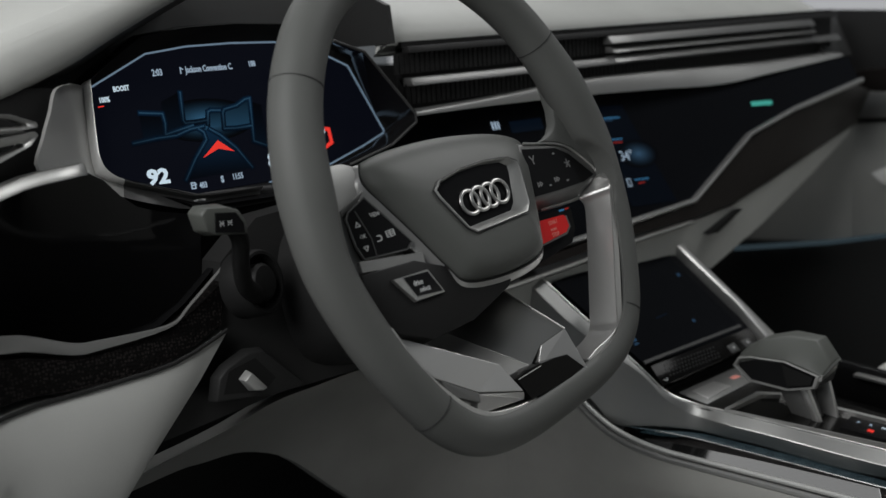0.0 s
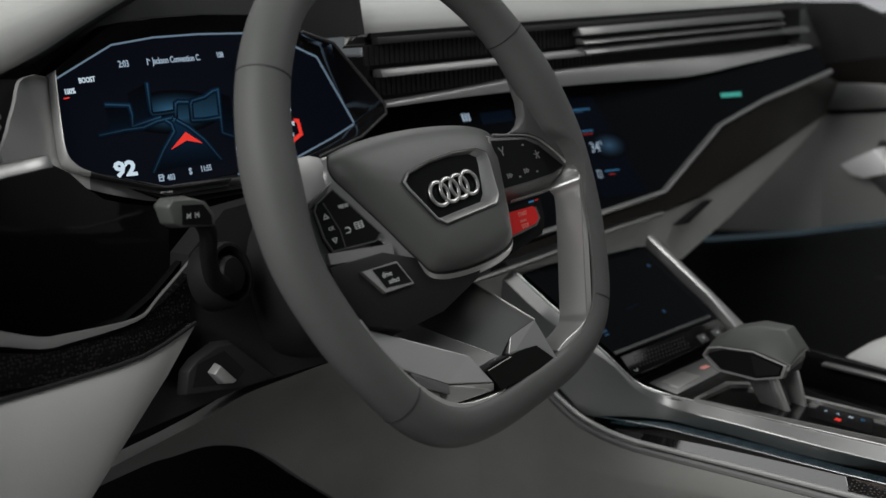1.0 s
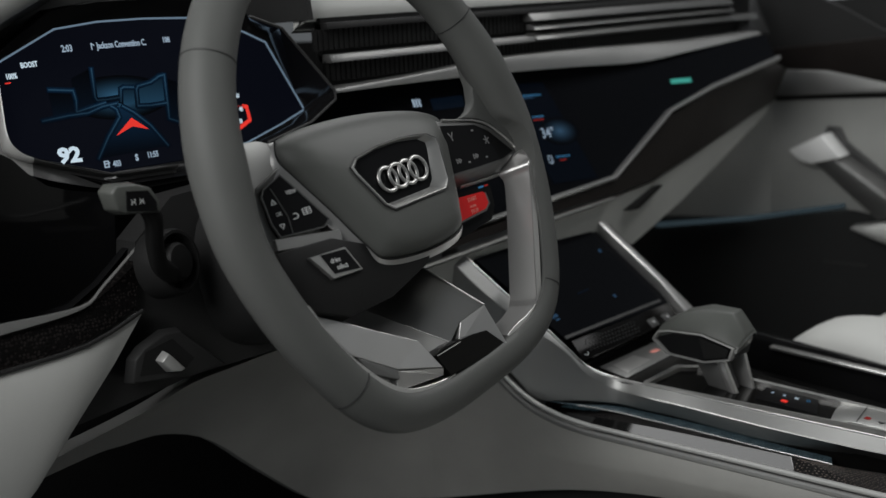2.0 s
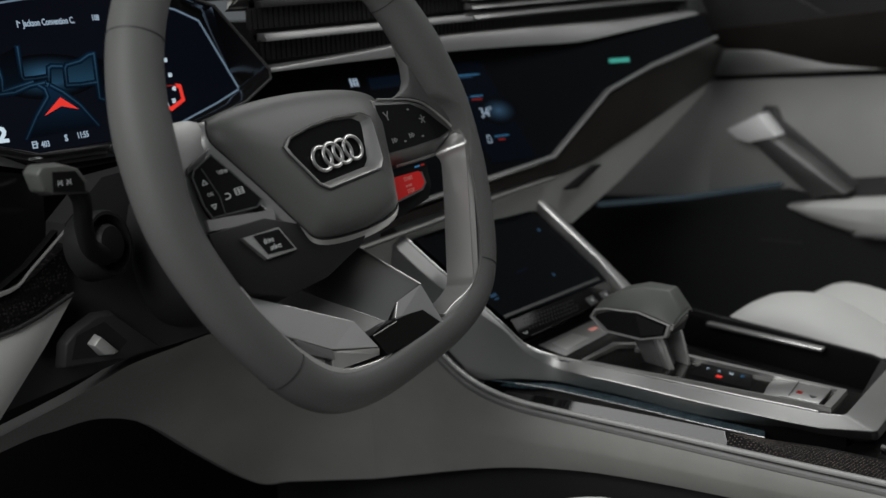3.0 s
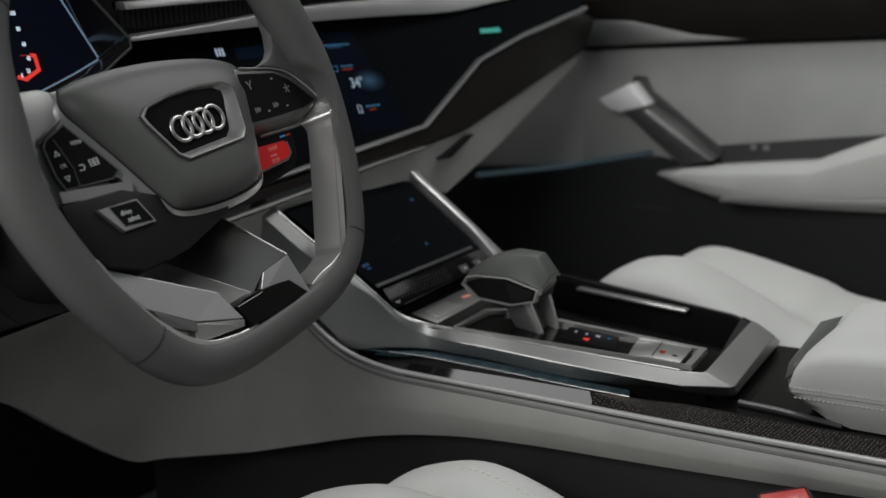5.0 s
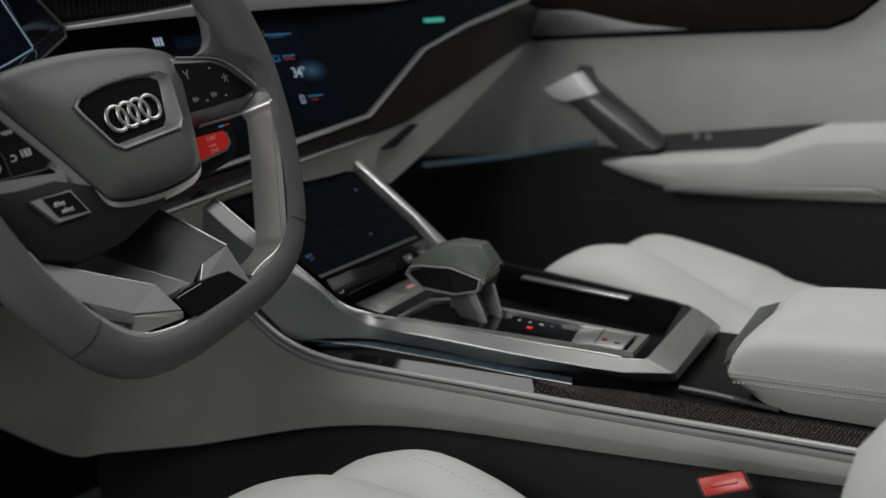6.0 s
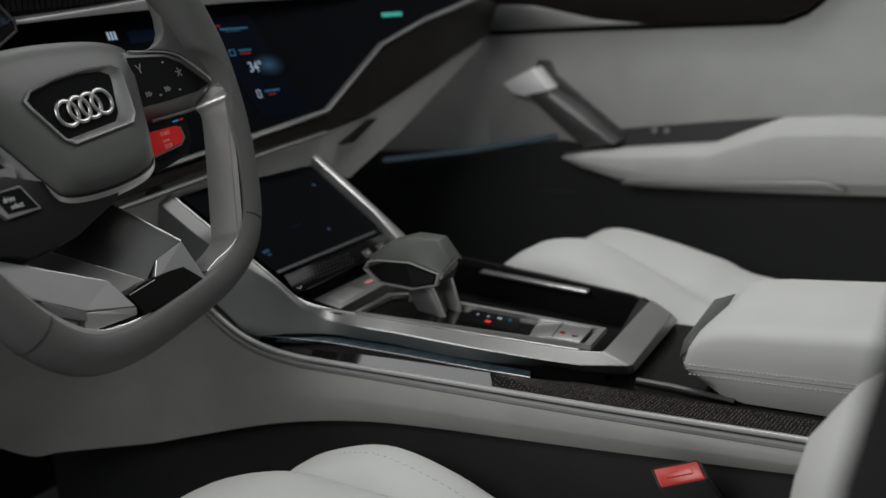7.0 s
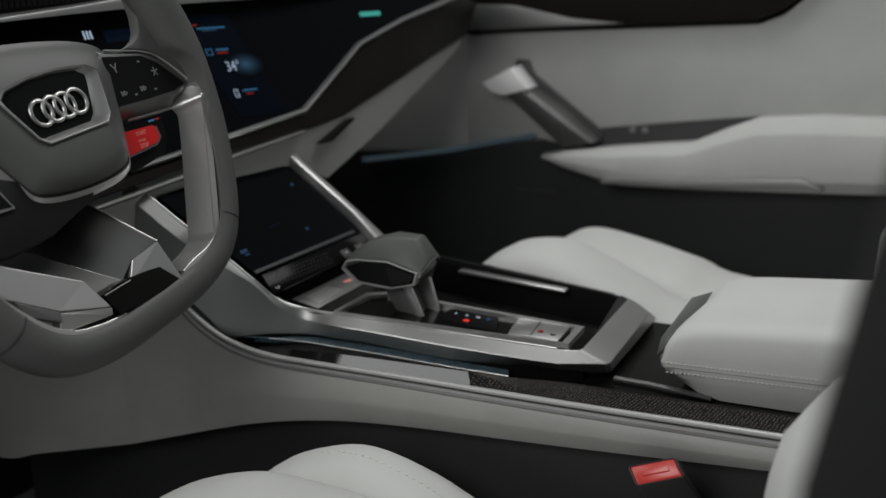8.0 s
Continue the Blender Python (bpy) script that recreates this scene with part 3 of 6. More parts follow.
    lining([(0.1585, -0.0335, 0.004), (0.1625, -0.0392, 0.009), (0.1560, -0.0455), (0.1530, -0.0510), (0.1465, -0.0644), (0.1336, -0.0880), (0.1179, -0.1158), (0.1024, -0.1431), (0.0960, -0.1545), (0.0915, -0.1590), (0.0862, -0.1618), (0.0737, -0.1645), (0.0557, -0.1660), (0.0400, -0.1690)],
           [(0.1600, -0.0340), (0.1490, -0.0390), (0.1430, -0.0450), (0.1462, -0.0535), (0.1430, -0.0625), (0.1328, -0.0815), (0.1164, -0.1097), (0.1001, -0.1373), (0.0915, -0.1515), (0.0880, -0.1555), (0.0840, -0.1585), (0.0740, -0.1615), (0.0620, -0.1635), (0.0450, -0.1650)], 0.012, -0.016, "rim_lining", "satin silver lining inside the rim")
    lining([(-0.1460, -0.060), (-0.1340, -0.098), (-0.1130, -0.134), (-0.0900, -0.156), (-0.0600, -0.1660), (-0.0360, -0.1690)],
           [(-0.1450, -0.058), (-0.1310, -0.096), (-0.1105, -0.131), (-0.0890, -0.152), (-0.0600, -0.1620), (-0.0360, -0.1650)], 0.013, -0.020, "rim_lining", "satin silver lining inside the rim")

    def facets(name, pts, faces, mat, label="", depth=0.024):
        bm = bmesh.new()
        vs = [bm.verts.new(W3(*p)) for p in pts]
        ds = [bm.verts.new(W3(p[0], p[1], p[2] - depth)) for p in pts]
        edges = [(f[i], f[(i + 1) % len(f)]) for f in faces for i in range(len(f))]
        for f in faces:
            bm.faces.new([vs[i] for i in f])
            bm.faces.new([ds[i] for i in f][::-1])
        for a, b in edges:
            if (b, a) not in edges:
                bm.faces.new((vs[a], ds[a], ds[b], vs[b]))
        return part(name, bm, mat, w, label, bevel=0.0006, angle=8, sharp=6)
    # left blade: a broad face under the crest, a short face at the tip, a bright lip along the leather
    facets("lower_blade", [(-0.1420, -0.0760, -0.0270), (-0.0446, -0.1351, -0.0170), (-0.0356, -0.1621, -0.0110), (-0.0760, -0.1483, -0.0175), (-0.1090, -0.1262, -0.0190), (-0.1420, -0.1050, -0.0260)],
           [(0, 1, 3, 4), (1, 2, 3), (0, 4, 5)], LINING, "faceted satin silver blade")
    facets("blade_lip", [(-0.0775, -0.1495, -0.0165), (-0.0356, -0.1630, -0.0105), (-0.0330, -0.1690, -0.0160), (-0.0830, -0.1640, -0.0200)], [(0, 1, 2, 3)], LINING, "satin lip of the blade", 0.010)
    facets("blade_slot", [(-0.1090, -0.1275, -0.0170), (-0.0770, -0.1490, -0.0160), (-0.0800, -0.1560, -0.0150), (-0.1040, -0.1420, -0.0165)], [(0, 1, 2, 3)], GREYMETAL, "grey slot beside the blade", 0.006)
    # right blade: its inner face looks at the middle
    facets("lower_blade", [(0.0447, -0.1310, -0.0180), (0.0460, -0.1690, -0.0105), (0.0100, -0.1560, -0.0335), (0.0226, -0.1370, -0.0310)], [(0, 3, 2, 1)], LINING, "faceted satin silver blade")
    # dark plate from the hub to the right tip and the grey inner side of the left arm
    facets("lower_arm", [(0.0302, -0.0798, -0.0600), (0.0447, -0.1308, -0.0186), (0.0226, -0.1372, -0.0316), (0.0069, -0.1496, -0.0352), (-0.0280, -0.0969, -0.0850), (-0.0173, -0.0760, -0.0950), (0.0250, -0.0600, -0.0800)],
           [(0, 6, 5, 4, 3, 2, 1)], ARMMETAL, "dark metal arm to the hub", 0.006)
    facets("lower_arm", [(-0.0280, -0.0969, -0.0845), (0.0079, -0.1500, -0.0350), (-0.0290, -0.1560, -0.0220), (-0.0450, -0.1355, -0.0200), (-0.0620, -0.0960, -0.0820)], [(0, 4, 3, 2, 1)], SPOKEGREY, "grey metal arm to the hub", 0.006)
    part("arm_edge", sweep([W3(0.0302, -0.0798, -0.0595), W3(0.0447, -0.1308, -0.0180)], 0.0007, 0.0007, nrm, seg=6), SATIN, w)
    part("foot_insert", prism([(-0.039, -0.151), (-0.0250, -0.1480), (-0.0080, -0.1470), (0.0150, -0.1485), (0.0303, -0.1507), (0.0475, -0.170), (-0.030, -0.172)], -0.050, -0.012, MW, inset=0.0015), DECKBLACK, w, "glossy black insert")
    part("insert_line", stroke([(-0.036, -0.1520), (-0.0060, -0.1500)], 0.0006, MW @ Matrix.Translation((0, 0, -0.0118))), CHROME, w)
    return w


steering_wheel()

# ---- driver's display ----
CL = axes((-0.1, 0.25, 0.765), (1, 0, 0), (0, 0.194, 0.981))
DISP = [(-0.119, -0.030), (-0.114, 0.035), (-0.059, 0.062), (-0.017, 0.068), (0.030, 0.0705), (0.080, 0.071), (0.139, 0.057), (0.164, 0.046), (0.197, -0.024),
        (0.165, -0.036), (0.118, -0.051), (0.045, -0.061), (-0.033, -0.064), (-0.112, -0.041)]


def grown(pts, d):
    c = Vector((0.035, 0.0))
    return [Vector(p) + Vector(((Vector(p) - c).x * 1.0, (Vector(p) - c).y * 2.2)).normalized() * d for p in pts]


def driver_display():
    t = thing("instrument_display", (-0.06, 0.25, 0.70), "dark driver display with a blue street map and white figures", "display")
    part("screen", prism(DISP, -0.010, 0.0, CL), LIT_SCREEN, t, "dark glossy screen with a map")
    up = CL @ Matrix.Translation((0, 0, 0.0006))
    # housing with a deep black rim
    o0, o1 = grown(DISP, 0.001), grown(DISP, 0.006)
    o2, o3 = ([a.lerp(b, 0.25 if a.x < -0.09 else 1.0) for a, b in zip(o1, grown(DISP, d_))] for d_ in (0.016, 0.020))
    def rg(p, d):
        return [CL @ Vector((*q, d)) for q in p]
    part("housing", loft([rg(o0, 0.0005), rg(o1, 0.004), [CL @ Vector((*q, 0.006 if q.x < -0.09 else 0.014)) for q in o2], rg(o3, 0.004), rg(o3, -0.06)], caps=False), GLOSS, t, "black display housing")
    part("edge_line", stroke(grown(DISP[1:9], 0.0012), 0.0016, up, 0.0008), GLOW_LINE, t, "thin pale blue edge line")
    part("edge_line", stroke(grown([DISP[8], DISP[9], DISP[10], DISP[11]], 0.0012), 0.0016, up, 0.0008), GLOW_LINE, t, "thin pale blue edge line")
    inb = [(-0.1140, 0.0390), (-0.1145, 0.0351), (-0.1160, 0.0198), (-0.1182, -0.0109), (-0.1182, -0.0274), (-0.1138, -0.0380), (-0.1008, -0.0445), (-0.0623, -0.0579), (-0.0330, -0.0655), (0.0250, -0.0640)]
    oub = [(-0.1285, 0.0350), (-0.1294, 0.0293), (-0.1305, 0.0173), (-0.1328, -0.0127), (-0.1330, -0.0348), (-0.1273, -0.0433), (-0.1095, -0.0512), (-0.0713, -0.0625), (-0.0400, -0.0705), (0.0250, -0.0700)]
    inb = curve([(p[0] - 0.0088 * max(0, min(1, (0.02 - p[0]) / 0.09)), p[1] - (0.0025 if p[1] < -0.04 else 0.0), 0.018) for p in inb], 4)
    oub = curve([(p[0] + 0.002, p[1], 0.010) for p in oub], 4)
    # one satin bezel: its fade into shade is a darker material below
    for a_, b_, mat, nm in ((0, 25, BEZEL, "satin silver bezel"), (24, len(inb), GREYMETAL, "lower bezel, its shade put into a darker grey")):
        part("side_bezel", loft([[CL @ a, CL @ a.lerp(b, 0.2) + Vector((0, -0.0012, 0)), CL @ a.lerp(b, 0.6) + Vector((0, -0.0012, 0)), CL @ b, CL @ (b - Vector((0, 0, 0.010))), CL @ (a - Vector((0, 0, 0.016)))] for a, b in zip(inb[a_:b_], oub[a_:b_])]), mat, t, nm)
    far = curve([(-0.2560, 0.2050, 0.8030), (-0.2690, 0.2050, 0.7985), (-0.2752, 0.2050, 0.7811), (-0.2827, 0.2050, 0.7619), (-0.2950, 0.190, 0.7380), (-0.2560, 0.196, 0.7240), (-0.2150, 0.216, 0.7080), (-0.1750, 0.225, 0.6960), (-0.1400, 0.226, 0.6890), (-0.0750, 0.226, 0.6890)], 4)
    # same for the panel: the shaded lower part gets a dark grey
    for a_, b_, mat, nm in ((0, 25, PANELGREY, "satin grey panel beside the display"), (24, len(far), GREYPLASTIC, "panel below the display, its shade put into dark grey")):
        part("side_panel", band([CL @ p for p in oub[a_:b_]], far[a_:b_], 0.006, way=(0, 1, 0)), mat, t, nm)
    # outer black shield on the passenger side
    outer = [(-0.0063, 0.188, 0.8329), (0.0303, 0.188, 0.822), (0.0917, 0.188, 0.7608), (0.0926, 0.188, 0.7518), (0.0595, 0.188, 0.7316), (0.0048, 0.188, 0.7164)]
    inner = [(0.0498, 0.26, 0.8204), (0.0657, 0.258, 0.8103), (0.0963, 0.245, 0.7449), (0.0899, 0.2436, 0.7377), (0.0659, 0.2414, 0.7266), (0.0246, 0.2388, 0.7135)]
    part("shield", band([Vector(p) + Vector((0.007, 0.010, 0.005 if k < 2 else -0.004)) for k, p in enumerate(inner)], outer, 0.006, way=(0.2, 0.9, 0.3)), GLOSS, t, "black outer shield")
    part("shield_edge", sweep(outer, 0.0014, 0.0014, (0, -1, 0), seg=8), GREYPLASTIC, t, "dark grey edge")
    # map
    def flat(name, pts, z, mat):
        part(name, prism(pts, z - 0.0001, z, CL), mat, t)
    flat("map_bloom", [(-0.010 + 0.052 * math.cos(a), 0.001 + 0.020 * math.sin(a)) for a in [2 * math.pi * k / 24 for k in range(24)]], 0.00015, MAP_BLOOM)
    flat("map_ground", [(-0.0535, -0.0096), (-0.0340, -0.0050), (-0.0330, 0.0280), (-0.0525, 0.0200)], 0.0002, MAP_GROUND)
    flat("map_road", [(-0.0424, -0.0519), (-0.0288, -0.0333), (-0.0141, -0.0169), (-0.0155, -0.0090), (-0.0092, -0.0072), (0.001, -0.0135), (0.0157, -0.0268), (0.0295, -0.0466)], 0.0003, MAP_ROAD)
    flat("map_block", [(-0.0757, -0.0120), (-0.0541, -0.0096), (-0.0529, 0.0089), (-0.0757, 0.0111)], 0.0004, MAP_GROUND)
    flat("map_block", [(-0.0340, -0.0050), (-0.0110, -0.0030), (-0.0089, 0.0008), (-0.0326, -0.0004)], 0.0005, MAP_BLOCK)
    flat("map_block", [(-0.0098, -0.0050), (0.0050, -0.0055), (0.0062, 0.0091), (-0.0074, 0.0090)], 0.0005, MAP_BLOCK)
    flat("map_block", [(0.0065, -0.0082), (0.0380, -0.0072), (0.0390, 0.0188), (0.0344, 0.0178), (0.0243, 0.0126), (0.0095, 0.0095)], 0.0005, MAP_BLOCK)
    flat("map_block", [(0.0368, -0.0219), (0.0505, -0.0260), (0.0520, 0.0120), (0.0402, 0.0160)], 0.0004, MAP_GROUND)
    lines = ([(-0.0867, -0.0152), (-0.0626, -0.0122), (-0.0435, -0.0111), (-0.0288, -0.0064), (-0.0143, -0.0044)], [(-0.0424, -0.0519), (-0.0288, -0.0333), (-0.0141, -0.0169), (-0.0155, -0.0098), (-0.0204, -0.0065)],
             [(0.0295, -0.0466), (0.0157, -0.0268), (0.001, -0.0135), (-0.0092, -0.0072)], [(-0.0757, 0.0111), (-0.0535, 0.0092), (-0.0525, 0.0005), (-0.0541, -0.0096)],
             [(-0.0322, 0.0278), (-0.0340, 0.0019), (-0.0326, -0.0007), (-0.0219, -0.0004), (-0.0089, 0.0008)], [(-0.0098, -0.0034), (-0.0074, 0.0083), (-0.0042, 0.0097), (0.0058, 0.0091)],
             [(0.0065, -0.0082), (0.0082, 0.0069), (0.0103, 0.0099), (0.0243, 0.0128), (0.0344, 0.0180), (0.0391, 0.0188)], [(0.0065, -0.0082), (0.0197, -0.0086), (0.0380, -0.0072)],
             [(0.0402, 0.0195), (0.0386, 0.0027), (0.0363, -0.0219), (0.0505, -0.0274)], [(-0.0541, -0.0096), (-0.0340, -0.0050), (-0.0250, -0.0030)])
    for k, pts in enumerate(lines):
        for w_, z, mat in ((0.0052, 0.0006, MAP_HAZE), (0.0026, 0.0008, MAP_HALO), (0.0009, 0.0010, MAP_LINE)):
            part("map_line", stroke(pts, w_, CL @ Matrix.Translation((0, 0, z + 0.000012 * k)), 0.0001), mat, t)
    part("map_arrow", prism([(-0.0215, -0.0335), (-0.003, -0.0185), (0.0125, -0.0300), (-0.0035, -0.0262)], 0.0013, 0.0017, CL), GLOW_RED, t, "red position arrow")
    def word(s, x, y, size, mat=GLOW_WHITE, sl=2.5, wide=0.72, bold=0.00018):
        write("reading", s, size, up @ Matrix.Translation((x, y, 0.0006)) @ pose(0, 0, 0, 0, 0, sl), mat, t, wide=wide, bold=bold)
    word("2:03", -0.0565, 0.0430, 0.0085, GLOW_SOFT)
    word("Jackson Convention C.", -0.0225, 0.0450, 0.0082, GLOW_SOFT, 2.5, 0.66)
    part("reading", stroke([(-0.0275, 0.0445), (-0.0275, 0.0500), (-0.0250, 0.0482)], 0.0009, up), GLOW_SOFT, t)
    word("108", 0.0455, 0.0490, 0.0075, GLOW_SOFT)
    word("BOOST", -0.0960, 0.0305, 0.0065, GLOW_WHITE, 4)
    word("100%", -0.1108, 0.0215, 0.0065, GLOW_WHITE, 4)
    part("reading", stroke([(-0.1120, 0.0182), (-0.1075, 0.0187)], 0.0010, up), GLOW_RED, t)
    word("92", -0.0795, -0.0520, 0.0180, GLOW_WHITE, 0, 1.18, 0.0008)
    word("403", -0.030, -0.0605, 0.0075, GLOW_SOFT)
    part("reading", stroke([(-0.0378, -0.0600), (-0.0378, -0.0548), (-0.0340, -0.0548), (-0.0340, -0.0600)], 0.0011, up, closed=True), GLOW_SOFT, t)
    part("reading", stroke([(-0.0372, -0.0572), (-0.0328, -0.0565)], 0.0011, up), GLOW_SOFT, t)
    word("S", -0.0068, -0.0572, 0.0080, GLOW_SOFT, 2.5, 0.8, 0.0004)
    word("11:55", 0.0055, -0.0560, 0.0075, GLOW_SOFT)
    # rev scale on the passenger side
    for k, (x, y) in enumerate([(0.1153, 0.0241), (0.1168, 0.0094), (0.1186, -0.0050), (0.1198, -0.0185), (0.1166, -0.0301), (0.1082, -0.0338)]):
        word(("100", "80", "60", "40", "20", "0")[k], x - (0.0050 if k == 0 else 0.0032 if k < 5 else 0.0016), y - 0.0022, 0.0060, GLOW_WHITE, 0)
    part("rev_line", stroke([(0.1113, -0.0155), (0.1225, -0.0158)], 0.0012, up), GLOW_DIMRED, t, "dim end of the rev marker")
    part("rev_line", stroke([(0.1225, -0.0160), (0.1262, -0.0165), (0.1272, -0.0300), (0.1115, -0.0378), (0.1040, -0.0352)], 0.0038, up), GLOW_RED, t, "red rev marker")
    word("8", 0.0475, -0.0480, 0.0190, GLOW_WHITE, 0, 1.05, 0.0005)
    return t


driver_display()

# ---- dashboard ----
def dashboard():
    d = thing("dashboard", (0.3, 0.45, 0.45), "light grey leather dashboard with dark vents and chrome strip", "dashboard", kind="structure")
    # leather top on the passenger side
    rows = []
    for x in (0.084, 0.2, 0.4, 0.6, 0.8, 0.93):
        y0, z0 = 0.222 - 0.03 * (x - 0.1), 0.828 + 0.026 * (x - 0.1)
        rows.append([(x + 0.004, y0 + 0.004, z0 - 0.001), (x, y0 - 0.005, z0 + 0.001), (x, y0 - 0.006, z0 + 0.008), (x, y0 - 0.003, z0 + 0.017), (x + 0.001, y0 + 0.003, z0 + 0.0235), (x + 0.004, y0 + 0.025, z0 + 0.036), (x + 0.01, y0 + 0.08, z0 + 0.060), (x + 0.02, y0 + 0.28, z0 + 0.09)])
    part("top_pad", sheet(rows, 0.02, (0, 0.9, -0.4)), LEATHER, d, "light grey leather top", bevel=0.0)
    # leather hood that sweeps over the display: top, rolled front face, dark lining
    edge_ = curve([(-0.560, 0.155, 0.676), (-0.3743, 0.2140, 0.7642), (-0.3099, 0.2140, 0.7925), (-0.2485, 0.2140, 0.8199), (-0.2126, 0.2140, 0.8395), (-0.1640, 0.2140, 0.8649), (-0.1239, 0.2140, 0.8845)], 4)
    crest = curve([(-0.545, 0.148, 0.728), (-0.3708, 0.2080, 0.8104), (-0.3079, 0.2080, 0.8314), (-0.2525, 0.2080, 0.8524), (-0.2127, 0.2080, 0.8682), (-0.1758, 0.2080, 0.8848), (-0.1426, 0.2080, 0.8997)], 4)
    part("hood_pad", sheet([[p, p + Vector((-0.006, 0.016, 0.006)), p + Vector((-0.016, 0.060, 0.024)), p + Vector((-0.022, 0.14, 0.062)), p + Vector((-0.02, 0.32, 0.085))] for p in crest], 0.015, (0.2, 0.6, -0.6)), LEATHER, d, "light grey leather hood")
    part("hood_roll", sheet([[p + Vector((0, 0.012, -0.001)), p + Vector((0, 0.003, -0.001)), p.lerp(q, 0.12) + Vector((0, -0.0030, 0.0)), p.lerp(q, 0.4) + Vector((0, -0.0050, 0.0015)), p.lerp(q, 0.75) + Vector((0, -0.0040, 0.002)), q + Vector((0, 0.0005, 0.001)), q + Vector((-0.004, 0.010, 0.0078))] for p, q in zip(edge_, crest)], 0.006, (0.2, 0.6, -0.1)), LEATHER, d, "rolled leather front of the hood")
    part("hood_lining", sheet([[p + Vector((0, 0.010, -0.002)), p + Vector((0.018, 0.045, -0.006)), p + Vector((0.026, 0.12, -0.006))] for p in edge_], 0.006, (0, 0.6, 0.6)), GREYPLASTIC, d, "dark lining under the hood")
    part("pad_end", slab([(0.079, 0.205, 0.830), (0.079, 0.210, 0.868), (0.082, 0.30, 0.905), (0.09, 0.52, 0.94), (0.09, 0.52, 0.83)], 0.006), DARK, d, "dark end of the dashboard top")
    part("dark_gap", slab([(-0.36, 0.31, 0.76), (-0.36, 0.33, 1.0), (0.10, 0.33, 1.0), (0.10, 0.31, 0.76)], 0.01), GREYPLASTIC, d)
    # vent band: dark back, fine fins, silver bars
    def vl(x, z, dy=0.0):
        return (x, 0.205 - 0.085 * (x - 0.1) + dy, z + 0.045 * (x - 0.1))
    xs = [0.099 + 0.03 * k for k in range(27)]
    part("vent_back", band([vl(x, 0.764, 0.0065) for x in xs], [vl(x, 0.832, 0.0065) for x in xs], 0.01, way=(0, 1, 0)), SATINBLACK, d)
    fin = None
    for zz in (0.769, 0.800):
        for k in range(64):
            x = 0.075 + 0.0065 * k
            if x < (0.100 if zz < 0.78 else 0.088):
                continue
            a = vl(x, zz + 0.0, 0.004)
            bm = box(-0.0026, 0.0026, -0.0022, 0.0, 0.0, 0.020)
            if fin is None:
                fin = bm
                o = part("vent_fin", bm, SATINBLACK, d, smooth=False)
                fin = o.data
                o.location = a
            else:
                bm.free()
                o = new("vent_fin", fin)
                o.parent, o.matrix_parent_inverse = d, Matrix.Translation(-Vector(d["base"]))
                o.location = a
    for z, h, dp, mat, nm in ((0.7915, 0.0042, 0.010, GREYMETAL, "vent_bar"), (0.8235, 0.0035, 0.006, SATINBLACK, "vent_bar")):
        part(nm, band([vl(x, z - h, -dp) for x in xs], [vl(x, z + h, -dp * 0.5) for x in xs], 0.02, way=(0, 1, 0)), mat, d, bevel=0.001)
    # chrome strip that widens to a shelf before the passenger
    lowl = [(0.095, 0.192, 0.7570), (0.20, 0.186, 0.762), (0.33, 0.170, 0.7665), (0.46, 0.155, 0.7685), (0.58, 0.142, 0.7695), (0.70, 0.128, 0.782), (0.86, 0.115, 0.799)]
    upl = [(0.095, 0.194, 0.7615), (0.20, 0.188, 0.770), (0.33, 0.174, 0.783), (0.46, 0.165, 0.789), (0.58, 0.158, 0.792), (0.70, 0.142, 0.795), (0.86, 0.120, 0.803)]
    part("chrome_strip", band(curve(lowl, 4), curve(upl, 4), 0.03, way=(0, 1, 0.1)), SPOKEGREY, d, "satin chrome strip", bevel=0.0012)
    # bars above the passenger shelf
    for z, h in ((0.8055, 0.0042), (0.8165, 0.0036), (0.8285, 0.0055)):
        q = [(0.39 + 0.3 * (0.8285 - z) + 0.042 * k) for k in range(11)]
        part("vent_bar", band([vl(x, z - h - 0.012, -0.012) for x in q], [vl(x, z + h - 0.012, -0.004) for x in q], 0.02, way=(0, 1, 0)), GREYMETAL, d, "grey metal bar", bevel=0.0008)
    # end block beside the door
    part("end_cap", slab([(0.84, 0.13, 0.80), (0.98, 0.16, 0.80), (1.0, 0.20, 0.87), (0.86, 0.19, 0.86)], 0.04), DARK, d, bevel=0.004)
    return d


dashboard()


def PD(x, z, off=0.0):
    return Vector((x, 0.149 - 0.2 * (x - 0.401) + 0.5 * (z - 0.693) - off, z + 0.4 * off))


